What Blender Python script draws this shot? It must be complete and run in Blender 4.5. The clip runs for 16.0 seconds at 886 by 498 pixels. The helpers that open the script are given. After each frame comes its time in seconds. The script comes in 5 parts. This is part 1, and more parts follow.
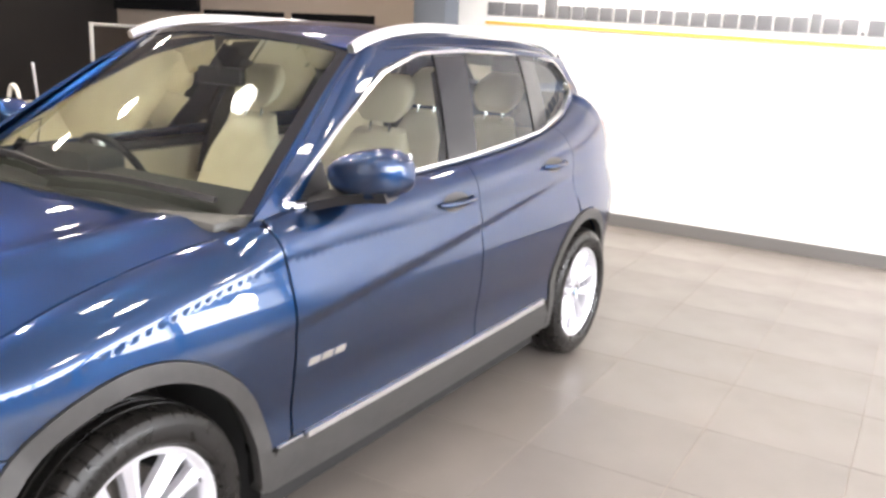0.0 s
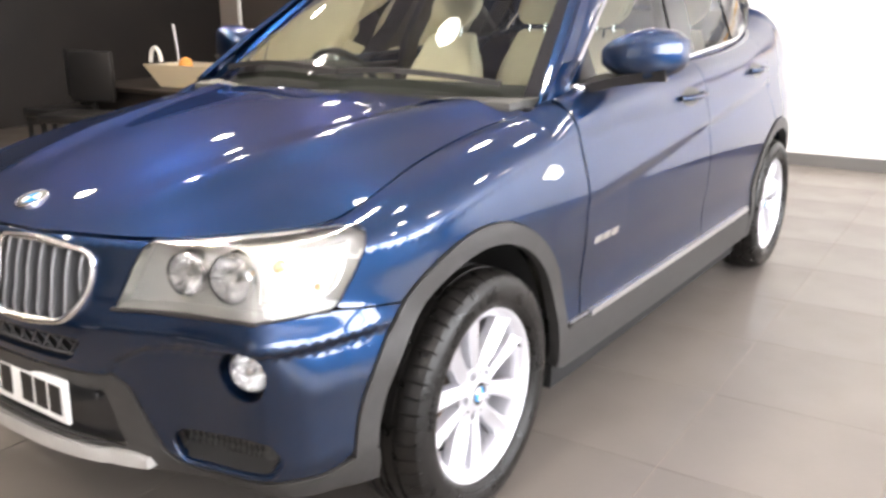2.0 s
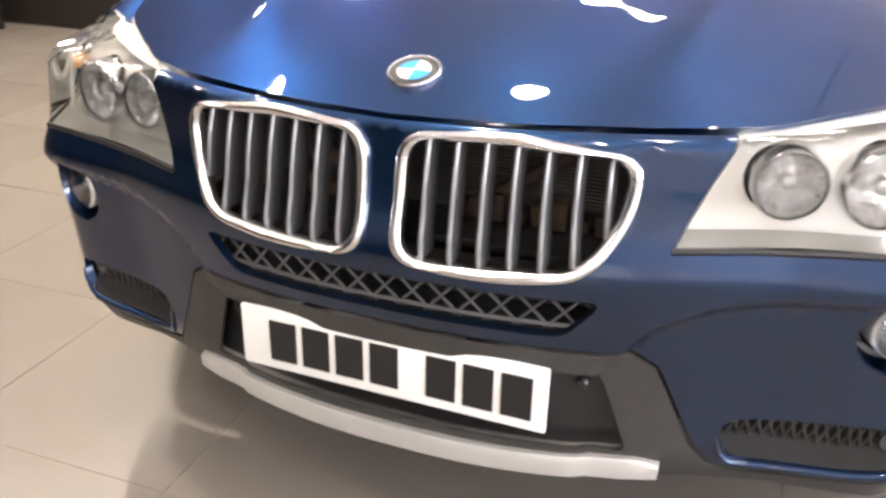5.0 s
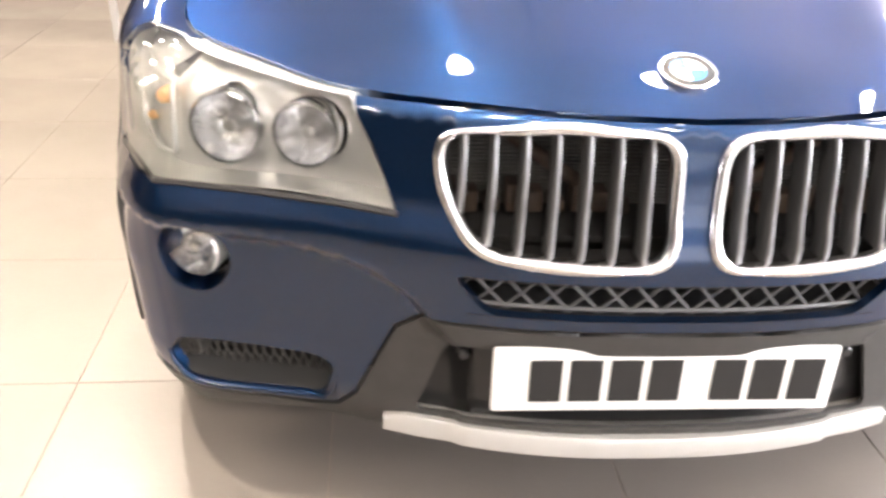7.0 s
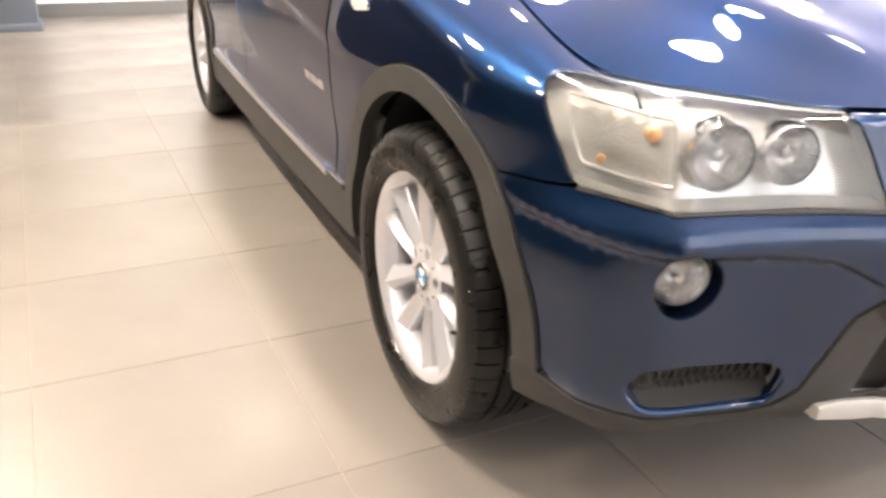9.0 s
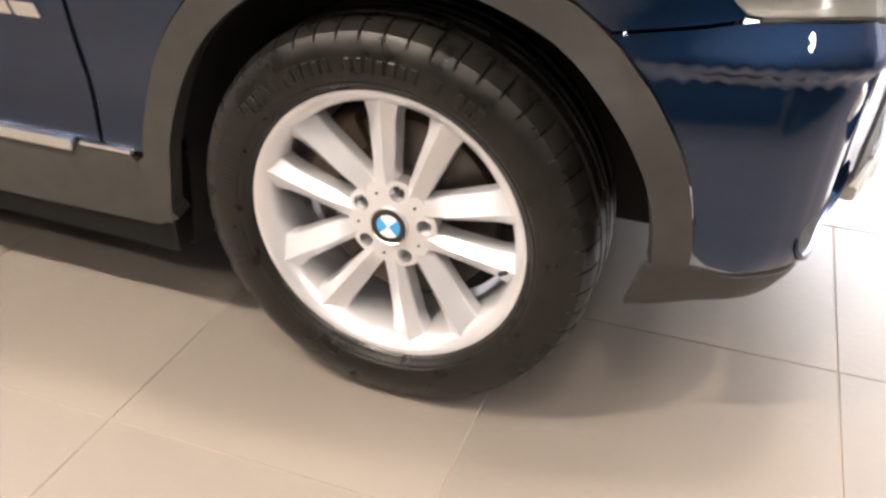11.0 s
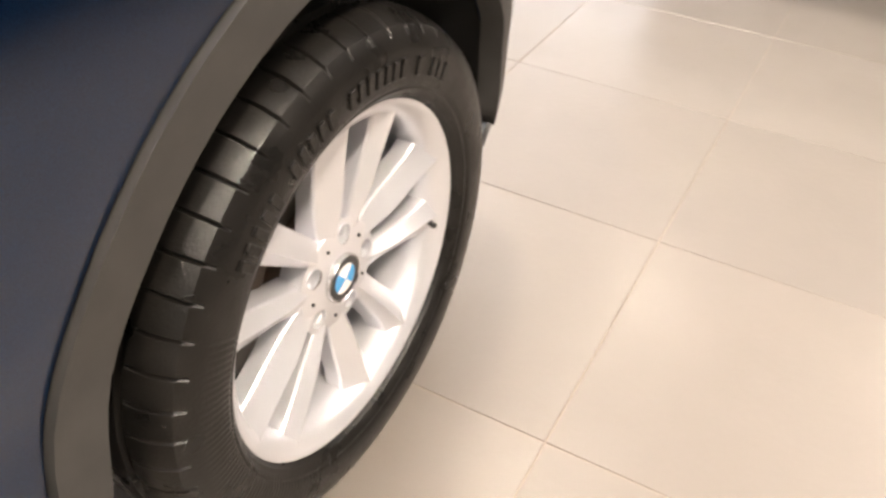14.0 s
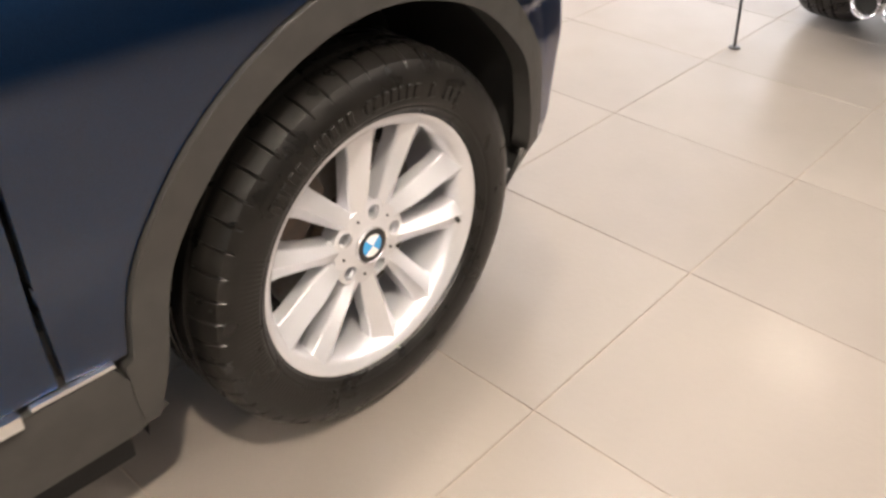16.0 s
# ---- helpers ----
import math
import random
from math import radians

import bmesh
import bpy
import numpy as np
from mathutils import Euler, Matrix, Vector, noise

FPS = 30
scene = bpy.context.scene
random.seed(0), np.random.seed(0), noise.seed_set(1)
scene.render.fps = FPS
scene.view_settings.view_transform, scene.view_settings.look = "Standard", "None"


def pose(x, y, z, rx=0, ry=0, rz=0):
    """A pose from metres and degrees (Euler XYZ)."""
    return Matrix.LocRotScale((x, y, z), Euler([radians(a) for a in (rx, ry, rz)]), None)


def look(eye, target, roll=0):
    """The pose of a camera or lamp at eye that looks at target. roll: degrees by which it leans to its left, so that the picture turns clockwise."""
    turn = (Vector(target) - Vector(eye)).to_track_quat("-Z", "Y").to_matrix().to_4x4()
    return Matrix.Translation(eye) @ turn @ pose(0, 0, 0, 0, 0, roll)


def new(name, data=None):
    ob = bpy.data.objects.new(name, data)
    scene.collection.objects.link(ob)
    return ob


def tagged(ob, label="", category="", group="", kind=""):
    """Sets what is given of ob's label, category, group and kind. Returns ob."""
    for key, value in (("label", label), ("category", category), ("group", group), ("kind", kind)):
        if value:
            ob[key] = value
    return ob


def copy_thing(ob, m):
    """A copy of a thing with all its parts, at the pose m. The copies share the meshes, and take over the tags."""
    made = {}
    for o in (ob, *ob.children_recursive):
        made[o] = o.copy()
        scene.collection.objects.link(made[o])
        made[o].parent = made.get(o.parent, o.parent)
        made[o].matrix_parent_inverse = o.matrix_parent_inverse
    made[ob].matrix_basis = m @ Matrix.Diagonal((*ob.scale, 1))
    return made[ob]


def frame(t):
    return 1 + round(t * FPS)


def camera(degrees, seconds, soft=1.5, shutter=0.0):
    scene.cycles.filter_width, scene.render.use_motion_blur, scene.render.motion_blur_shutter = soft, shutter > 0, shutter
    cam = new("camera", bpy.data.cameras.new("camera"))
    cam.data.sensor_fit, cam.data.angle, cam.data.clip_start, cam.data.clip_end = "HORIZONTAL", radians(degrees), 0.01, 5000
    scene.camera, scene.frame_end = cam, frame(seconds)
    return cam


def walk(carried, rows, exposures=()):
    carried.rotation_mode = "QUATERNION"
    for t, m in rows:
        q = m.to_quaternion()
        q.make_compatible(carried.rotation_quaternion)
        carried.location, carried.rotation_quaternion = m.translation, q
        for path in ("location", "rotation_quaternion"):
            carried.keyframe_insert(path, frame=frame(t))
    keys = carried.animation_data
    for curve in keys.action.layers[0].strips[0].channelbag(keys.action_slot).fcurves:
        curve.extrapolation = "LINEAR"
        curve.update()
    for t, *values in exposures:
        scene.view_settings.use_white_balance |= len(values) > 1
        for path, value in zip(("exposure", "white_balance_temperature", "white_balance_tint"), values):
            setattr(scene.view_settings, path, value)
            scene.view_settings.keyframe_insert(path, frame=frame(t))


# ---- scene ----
cam = camera(55.7, 16.0, soft=2.8, shutter=0.4)
PATH = [
    (0, (2.497, -1.245, 1.626), (1.495, 0.415, 1.135), 2.9),
    (0.5, (2.515, -1.434, 1.590), (1.464, 0.196, 1.102), 2.0),
    (1, (2.417, -1.553, 1.524), (1.325, 0.047, 1.028), 1.1),
    (1.5, (2.253, -1.664, 1.443), (1.144, -0.081, 0.930), 0.2),
    (2, (1.991, -1.740, 1.331), (0.884, -0.166, 0.787), -0.3),
    (2.5, (1.737, -1.787, 1.245), (0.629, -0.229, 0.661), -0.7),
    (3, (1.460, -1.784, 1.222), (0.358, -0.256, 0.551), -0.8),
    (3.5, (1.168, -1.770, 1.216), (0.135, -0.235, 0.458), -0.6),
    (4, (0.914, -1.786, 1.196), (-0.007, -0.198, 0.402), -0.4),
    (4.2, (0.806, -1.800, 1.187), (-0.039, -0.170, 0.393), -0.2),
    (6.3, (0.004, -1.731, 1.202), (-0.269, -0.005, 0.230), 1.5),
    (6.5, (-0.109, -1.772, 1.193), (-0.243, -0.008, 0.259), 1.8),
    (7, (-0.409, -1.786, 1.209), (-0.285, -0.023, 0.273), 2.0),
    (7.5, (-0.722, -1.766, 1.202), (-0.426, 0.001, 0.311), 0.4),
    (8, (-1.024, -1.723, 1.182), (-0.446, -0.015, 0.317), 1.6),
    (8.5, (-1.251, -1.682, 1.210), (-0.629, 0.005, 0.335), 1.7),
    (9, (-1.544, -1.560, 1.174), (-0.787, 0.099, 0.353), 1.7),
    (9.5, (-1.767, -1.383, 1.156), (-0.827, 0.163, 0.303), 0.4),
    (10, (-1.910, -1.184, 1.054), (-0.724, 0.176, 0.191), 1.0),
    (10.2, (-1.953, -1.036, 1.081), (-0.669, 0.170, 0.135), -0.0),
    (12.3, (-1.831, 0.080, 0.911), (-0.185, -0.190, -0.193), 2.1),
    (12.5, (-1.769, 0.177, 0.952), (-0.230, -0.259, -0.248), 3.1),
    (13, (-1.548, 0.400, 1.005), (-0.339, -0.453, -0.341), 6.7),
    (13.5, (-1.398, 0.531, 1.034), (-0.439, -0.625, -0.286), 7.6),
    (14, (-1.368, 0.656, 1.037), (-0.636, -0.733, -0.202), 3.5),
    (14.5, (-1.366, 0.737, 1.043), (-0.715, -0.729, -0.150), 2.7),
    (15, (-1.417, 0.728, 1.045), (-0.589, -0.690, -0.096), 4.3),
    (15.5, (-1.493, 0.715, 1.079), (-0.532, -0.587, -0.096), 6.2),
    (16, (-1.764, 0.770, 1.157), (-0.650, -0.429, 0.007), 1.3),
]
EXPOSURES = [(0.0, -0.14), (1.0, -0.16), (2.0, -0.2), (3.0, -0.24), (4.0, -0.18), (6.5, 0.52), (7.5, 0.82), (8.5, 0.66), (9.0, 0.5), (10.0, 0.4), (12.5, 0.42), (14.0, 0.42), (16.0, 0.2)]
walk(cam, [(t, look(eye, target, roll)) for t, eye, target, roll in PATH], EXPOSURES)

# ---------- light and exposure ----------
world = bpy.data.worlds.new("world")
scene.world = world
world.use_nodes = True
wn = world.node_tree
sky = wn.nodes.new("ShaderNodeTexSky")
sky.sky_type, sky.sun_disc = "NISHITA", False
sky.sun_elevation, sky.sun_rotation = radians(40), radians(100)
wn.links.new(sky.outputs[0], wn.nodes["Background"].inputs[0])
wn.nodes["Background"].inputs[1].default_value = 0.1

CEIL, Y_FRONT = 3.3, -8.2


def area_lamp(name, m, sx, sy, watts, col):
    d = bpy.data.lights.new(name, "AREA")
    d.shape, d.size, d.size_y, d.energy, d.color = "RECTANGLE", sx, sy, watts, col
    ob = new(name, d)
    ob.matrix_world = m
    return ob


def spot_lamp(m, watts, col, cone=150, blend=0.8, radius=0.06):
    d = bpy.data.lights.new("downlight_lamp", "SPOT")
    d.energy, d.color, d.spot_size, d.spot_blend, d.shadow_soft_size = watts, col, radians(cone), blend, radius
    ob = new("downlight_lamp", d)
    ob.matrix_world = m
    return ob


# daylight through the glass front on the car's left
area_lamp("window_daylight", look((7.2, -0.4, 1.95), (0, -0.4, 1.4)), 12.0, 1.9, 1080, (0.97, 0.97, 1.0))
area_lamp("window_daylight_front", look((2.2, Y_FRONT - 0.2, 1.7), (2.2, 0, 1.4)), 2.9, 2.4, 14, (0.97, 0.97, 1.0))
DOWNLIGHTS = [(x, y) for x in (-4.0, -2.4, -0.45, 0.9, 2.4, 3.8) for y in (-4.4, -2.6, -0.8, 1.0, 2.8, 4.6)]
BRIGHT = {(-0.45, -0.8): 215, (-2.4, 1.0): 450, (-2.4, 2.8): 290, (-2.4, -0.8): 105, (-2.4, -2.6): 62, (-4.0, -2.6): 60, (-4.0, -0.8): 80, (-2.4, -4.4): 62, (-4.0, -4.4): 60, (0.9, -2.6): 64, (2.4, -2.6): 60}  # lamps of other strength than their row
for lx, ly in DOWNLIGHTS:
    watts = BRIGHT.get((lx, ly), {-4.0: 110, -2.4: 90, -0.45: 70}.get(lx, 38))
    spot_lamp(pose(lx, ly, CEIL - 0.04), watts, (1.0, 0.86, 0.70) if lx < 0 else (1.0, 0.92, 0.84))
for wx in (-0.6, 0.8, 2.2, 3.6, 5.0):  # spots without fittings, added to brighten the wall with the lettering
    spot_lamp(look((wx, 4.7, CEIL - 0.05), (wx, 6.1, 1.2)), 200, (1.0, 0.95, 0.88), 80, 0.7)

# ---------- materials ----------


def mat(name, col, rough=0.5, metal=0.0, **kw):
    m = bpy.data.materials.new(name)
    m.use_nodes = True
    b = m.node_tree.nodes["Principled BSDF"]
    b.inputs["Base Color"].default_value = (*col, 1)
    b.inputs["Roughness"].default_value, b.inputs["Metallic"].default_value = rough, metal
    for k, v in kw.items():
        b.inputs[k.replace("_", " ")].default_value = v
    return m


def vary(m, col2, scale=8.0, detail=4.0, amount=0.5, bump=0.0, bscale=None, rough2=None, lo=0.35, hi=0.65):
    """Mixes a second colour in by noise, with a fine bump."""
    t = m.node_tree
    b = t.nodes["Principled BSDF"]
    tc = t.nodes.new("ShaderNodeTexCoord")
    n = t.nodes.new("ShaderNodeTexNoise")
    n.inputs["Scale"].default_value, n.inputs["Detail"].default_value = scale, detail
    t.links.new(tc.outputs["Object"], n.inputs["Vector"])
    r = t.nodes.new("ShaderNodeMapRange")
    r.inputs[1].default_value, r.inputs[2].default_value, r.inputs[4].default_value = lo, hi, amount
    t.links.new(n.outputs[0], r.inputs[0])
    mx = t.nodes.new("ShaderNodeMix")
    mx.data_type = "RGBA"
    mx.inputs[6].default_value, mx.inputs[7].default_value = b.inputs["Base Color"].default_value, (*col2, 1)
    t.links.new(r.outputs[0], mx.inputs[0])
    t.links.new(mx.outputs[2], b.inputs["Base Color"])
    if rough2 is not None:
        q = t.nodes.new("ShaderNodeMapRange")
        q.inputs[1].default_value, q.inputs[2].default_value = lo, hi
        q.inputs[3].default_value, q.inputs[4].default_value = b.inputs["Roughness"].default_value, rough2
        t.links.new(n.outputs[0], q.inputs[0])
        t.links.new(q.outputs[0], b.inputs["Roughness"])
    if bump:
        n2 = t.nodes.new("ShaderNodeTexNoise")
        n2.inputs["Scale"].default_value, n2.inputs["Detail"].default_value = bscale or scale * 12, 3
        t.links.new(tc.outputs["Object"], n2.inputs["Vector"])
        bp = t.nodes.new("ShaderNodeBump")
        bp.inputs["Strength"].default_value, bp.inputs["Distance"].default_value = bump, 0.004
        t.links.new(n2.outputs[0], bp.inputs["Height"])
        t.links.new(bp.outputs[0], b.inputs["Normal"])
    return m


def glow(name, col, strength):
    m = bpy.data.materials.new(name)
    m.use_nodes = True
    b = m.node_tree.nodes["Principled BSDF"]
    b.inputs["Base Color"].default_value = (*col, 1)
    b.inputs["Emission Color"].default_value, b.inputs["Emission Strength"].default_value = (*col, 1), strength
    return m


def glassy(name, col, rough=0.0, tint=1.0):
    """Thin clear glazing: mostly see-through, with a mirror sheen."""
    m = bpy.data.materials.new(name)
    m.use_nodes = True
    t = m.node_tree
    t.nodes.remove(t.nodes["Principled BSDF"])
    tr, gl = t.nodes.new("ShaderNodeBsdfTransparent"), t.nodes.new("ShaderNodeBsdfGlossy")
    tr.inputs[0].default_value = (*col, 1)
    gl.inputs[0].default_value, gl.inputs["Roughness"].default_value = (1, 1, 1, 1), rough
    fr, mx = t.nodes.new("ShaderNodeFresnel"), t.nodes.new("ShaderNodeMixShader")
    fr.inputs[0].default_value = 1.5
    t.links.new(fr.outputs[0], mx.inputs[0])
    t.links.new(tr.outputs[0], mx.inputs[1])
    t.links.new(gl.outputs[0], mx.inputs[2])
    t.links.new(mx.outputs[0], t.nodes["Material Output"].inputs[0])
    return m


PAINT = vary(mat("blue_metallic_paint", (0.0058, 0.0225, 0.069), 0.38, 1.0, Coat_Weight=1.0, Coat_Roughness=0.012, Coat_IOR=1.6, Specular_Tint=(0.47, 0.45, 0.62, 1.0)), (0.0092, 0.0375, 0.104), 900, 2, 0.8)
PLASTIC = vary(mat("grey_cladding_plastic", (0.031, 0.030, 0.029), 0.5), (0.042, 0.040, 0.038), 30, 4, 0.7, 0.15, 900)
BLACK = mat("black_trim", (0.012, 0.012, 0.013), 0.35)
# black plastic parts, and backing sheets whose colour holds the shade of openings
DARK = mat("black_plastic_void_shade", (0.006, 0.006, 0.006), 0.8)
PIANO = mat("gloss_black_pillar", (0.012, 0.012, 0.014), 0.12)
CHROME = mat("chrome", (0.80, 0.80, 0.81), 0.17, 1.0)
SATIN = vary(mat("satin_aluminium", (0.78, 0.78, 0.78), 0.3, 1.0), (0.68, 0.68, 0.68), 60, 3, 0.5)
SKID = vary(mat("silver_skid_paint", (0.46, 0.45, 0.43), 0.42, 0.35), (0.41, 0.40, 0.38), 20, 4, 0.6)
ALLOY = vary(mat("silver_alloy_paint", (0.74, 0.74, 0.78), 0.28, 0.62, Coat_Weight=0.6, Coat_Roughness=0.08), (0.68, 0.68, 0.72), 14, 4, 0.6)
RUBBER = vary(mat("tyre_rubber", (0.006, 0.0056, 0.0052), 0.25, Specular_IOR_Level=0.33), (0.011, 0.0098, 0.0088), 22, 5, 0.7, 0.15, 300, 0.42)
DISC = vary(mat("brake_steel", (0.13, 0.12, 0.11), 0.45, 0.7), (0.09, 0.07, 0.055), 30, 4, 0.7)
RUST = vary(mat("cast_iron_rusty", (0.06, 0.045, 0.036), 0.7, 0.3), (0.10, 0.066, 0.044), 30, 4, 0.8)
GLASS = glassy("window_glass", (0.80, 0.86, 0.82))
LENS = glassy("clear_lamp_lens", (0.97, 0.97, 0.96))
REFLECT = vary(mat("lamp_reflector", (0.96, 0.96, 0.96), 0.16, 0.9), (0.9, 0.9, 0.9), 40, 2, 0.5, 0.9, 55)
HOUSE = vary(mat("lamp_housing_silver", (0.82, 0.82, 0.80), 0.24, 0.55), (0.74, 0.74, 0.72), 20, 3, 0.5)
POCKET = vary(mat("indicator_reflector", (0.92, 0.92, 0.90), 0.22, 0.6), (0.86, 0.84, 0.80), 120, 2, 0.8, 0.5, 160)
AMBER = mat("amber_bulb", (0.70, 0.42, 0.22), 0.25)
CREAM = vary(mat("cream_leather", (0.62, 0.54, 0.40), 0.45), (0.55, 0.47, 0.34), 12, 4, 0.6, 0.2, 260)
DASHM = vary(mat("grey_dashboard", (0.055, 0.055, 0.052), 0.6), (0.07, 0.07, 0.066), 30, 3, 0.6, 0.2, 500)
WHITE_PLATE = vary(mat("white_plate", (0.80, 0.80, 0.78), 0.35), (0.76, 0.76, 0.74), 30, 3, 0.5)
INK = mat("black_characters", (0.01, 0.01, 0.01), 0.45)
ROUNDEL_BLUE = mat("roundel_blue", (0.05, 0.32, 0.68), 0.2, Coat_Weight=1.0)
ROUNDEL_WHITE = mat("roundel_white", (0.82, 0.83, 0.84), 0.2, Coat_Weight=1.0)
RADIATOR = mat("radiator_fins", (0.12, 0.115, 0.105), 0.5, 0.3)
SLATM = mat("grille_slat_grey", (0.075, 0.075, 0.078), 0.4, 0.2)
SLATE = mat("grille_slat_edge", (0.24, 0.24, 0.25), 0.3, 0.7)

# ---------- building helpers ----------
from mathutils.geometry import delaunay_2d_cdt


def mesh_of(name, verts, faces, m, normals=None, smooth=True):
    me = bpy.data.meshes.new(name)
    me.from_pydata([tuple(v) for v in verts], [], faces)
    me.materials.append(m)
    if smooth:
        me.polygons.foreach_set("use_smooth", [True] * len(me.polygons))
    if normals is not None:
        me.normals_split_custom_set_from_vertices([tuple(n) for n in normals])
    me.update()
    return me


def put(name, me, parent=None, label=""):
    ob = new(name, me)
    ob.parent = parent
    if label:
        tagged(ob, label)
    return ob


def part(name, bm, m, parent, label="", smooth=30):
    """One bmesh as one mesh object under a thing or a part."""
    bmesh.ops.recalc_face_normals(bm, faces=bm.faces[:])
    me = bpy.data.meshes.new(name)
    bm.to_mesh(me)
    bm.free()
    me.materials.append(m)
    if smooth:
        me.polygons.foreach_set("use_smooth", [True] * len(me.polygons))
        me.set_sharp_from_angle(angle=radians(smooth))
    return put(name, me, parent, label)


def thing(name, label, category, group="", m=None):
    ob = new(name)
    ob.empty_display_size = 0.1
    if m is not None:
        ob.matrix_world = m
    return tagged(ob, label, category, group)


def add_box(bm, x0, x1, y0, y1, z0, z1, bevel=0.0, m=None, seg=2):
    vs = bmesh.ops.create_cube(bm, size=1.0)["verts"]
    for v in vs:
        v.co = Vector((x0 + (v.co.x + 0.5) * (x1 - x0), y0 + (v.co.y + 0.5) * (y1 - y0), z0 + (v.co.z + 0.5) * (z1 - z0)))
    if bevel:
        es = list({e for v in vs for e in v.link_edges})
        vs = list({v for f in bmesh.ops.bevel(bm, geom=es, offset=bevel, segments=seg, affect="EDGES", profile=0.5)["faces"] for v in f.verts} | {v for v in vs if v.is_valid})
    if m is not None:
        bmesh.ops.transform(bm, matrix=m, verts=[v for v in vs if v.is_valid])
    return bm


def box(*a, **k):
    return add_box(bmesh.new(), *a, **k)


def add_lathe(bm, prof, axis="z", seg=48, m=None, a0=0.0, a1=360.0):
    """Turns a profile of (radius, height) pairs round the axis."""
    full = abs(a1 - a0) >= 359.9
    rows = []
    for i in range(seg if full else seg + 1):
        a = radians(a0 + (a1 - a0) * i / seg)
        rows.append([bm.verts.new((r * math.cos(a), r * math.sin(a), h)) for r, h in prof])
    n = len(rows)
    for i in range(n if full else n - 1):
        p, q = rows[i], rows[(i + 1) % n]
        for j in range(len(prof) - 1):
            bm.faces.new((p[j], q[j], q[j + 1], p[j + 1]))
    turn = {"z": Matrix(), "x": Matrix.Rotation(radians(90), 4, "Y"), "y": Matrix.Rotation(radians(-90), 4, "X")}[axis]
    bmesh.ops.transform(bm, matrix=(m or Matrix()) @ turn, verts=[v for r in rows for v in r])
    bmesh.ops.remove_doubles(bm, verts=[v for r in rows for v in r], dist=1e-6)
    return bm


def lathe(*a, **k):
    return add_lathe(bmesh.new(), *a, **k)


def add_sweep(bm, pts, prof, closed=False, up=(0, 0, 1), caps=True, scale=None):
    """Carries a closed profile of (side, up) pairs along points."""
    pts, up = [Vector(p) for p in pts], Vector(up)
    n, rings = len(pts), []
    for i, p in enumerate(pts):
        a, b = (pts[i - 1], pts[(i + 1) % n]) if closed else (pts[max(i - 1, 0)], pts[min(i + 1, n - 1)])
        t = (b - a).normalized()
        s = t.cross(up).normalized()
        u = s.cross(t)
        k = scale(i / max(n - 1, 1)) if scale else 1.0
        rings.append([bm.verts.new(p + s * (x * k) + u * (y * k)) for x, y in prof])
    k = len(prof)
    for i in range(n if closed else n - 1):
        p, q = rings[i], rings[(i + 1) % n]
        for j in range(k):
            bm.faces.new((p[j], q[j], q[(j + 1) % k], p[(j + 1) % k]))
    if caps and not closed:
        bm.faces.new(rings[0][::-1])
        bm.faces.new(rings[-1])
    return bm


def sweep(*a, **k):
    return add_sweep(bmesh.new(), *a, **k)


def circle(r, n=10, rx=1.0):
    return [(r * rx * math.cos(2 * math.pi * i / n), r * math.sin(2 * math.pi * i / n)) for i in range(n)]


def spline(xs, ys):
    """A smooth curve through few knots."""
    xs, ys = np.array(xs, float), np.array(ys, float)
    d = np.diff(ys) / np.diff(xs)
    m = np.r_[d[0], (d[1:] + d[:-1]) / 2, d[-1]]
    flat = np.r_[False, d[1:] * d[:-1] <= 0, False]
    m[flat] = 0

    def at(x):
        x = min(max(x, xs[0]), xs[-1])
        i = min(int(np.searchsorted(xs, x, side="right")) - 1, len(xs) - 2)
        h = xs[i + 1] - xs[i]
        t = (x - xs[i]) / h
        return float((2 * t**3 - 3 * t**2 + 1) * ys[i] + (t**3 - 2 * t**2 + t) * h * m[i] + (3 * t**2 - 2 * t**3) * ys[i + 1] + (t**3 - t**2) * h * m[i + 1])

    return at


def inside(p, poly):
    x, y, c = p[0], p[1], False
    for (x0, y0), (x1, y1) in zip(poly, poly[1:] + poly[:1]):
        if (y0 > y) != (y1 > y) and x < (x1 - x0) * (y - y0) / (y1 - y0) + x0:
            c = not c
    return c


def dense(poly, step):
    out = []
    for a, b in zip(poly, poly[1:] + poly[:1]):
        k = max(1, int(math.dist(a, b) / step + 0.5))
        out += [(a[0] + (b[0] - a[0]) * i / k, a[1] + (b[1] - a[1]) * i / k) for i in range(k)]
    return out


def rounded(poly, r, n=4):
    """A polygon with its corners rounded off."""
    out = []
    for i, p in enumerate(poly):
        a, b, p = Vector(poly[i - 1]), Vector(poly[(i + 1) % len(poly)]), Vector(p)
        k = min(r, (a - p).length * 0.45, (b - p).length * 0.45)
        s, e = p + (a - p).normalized() * k, p + (b - p).normalized() * k
        for j in range(n + 1):
            t = j / n
            q = s * (1 - t) ** 2 + p * 2 * t * (1 - t) + e * t * t
            out.append((q.x, q.y))
    return out


def normal_of(surf, a, b, eps=2e-3):
    p = (Vector(surf(a + eps, b)) - Vector(surf(a - eps, b))).cross(Vector(surf(a, b + eps)) - Vector(surf(a, b - eps)))
    return p.normalized()


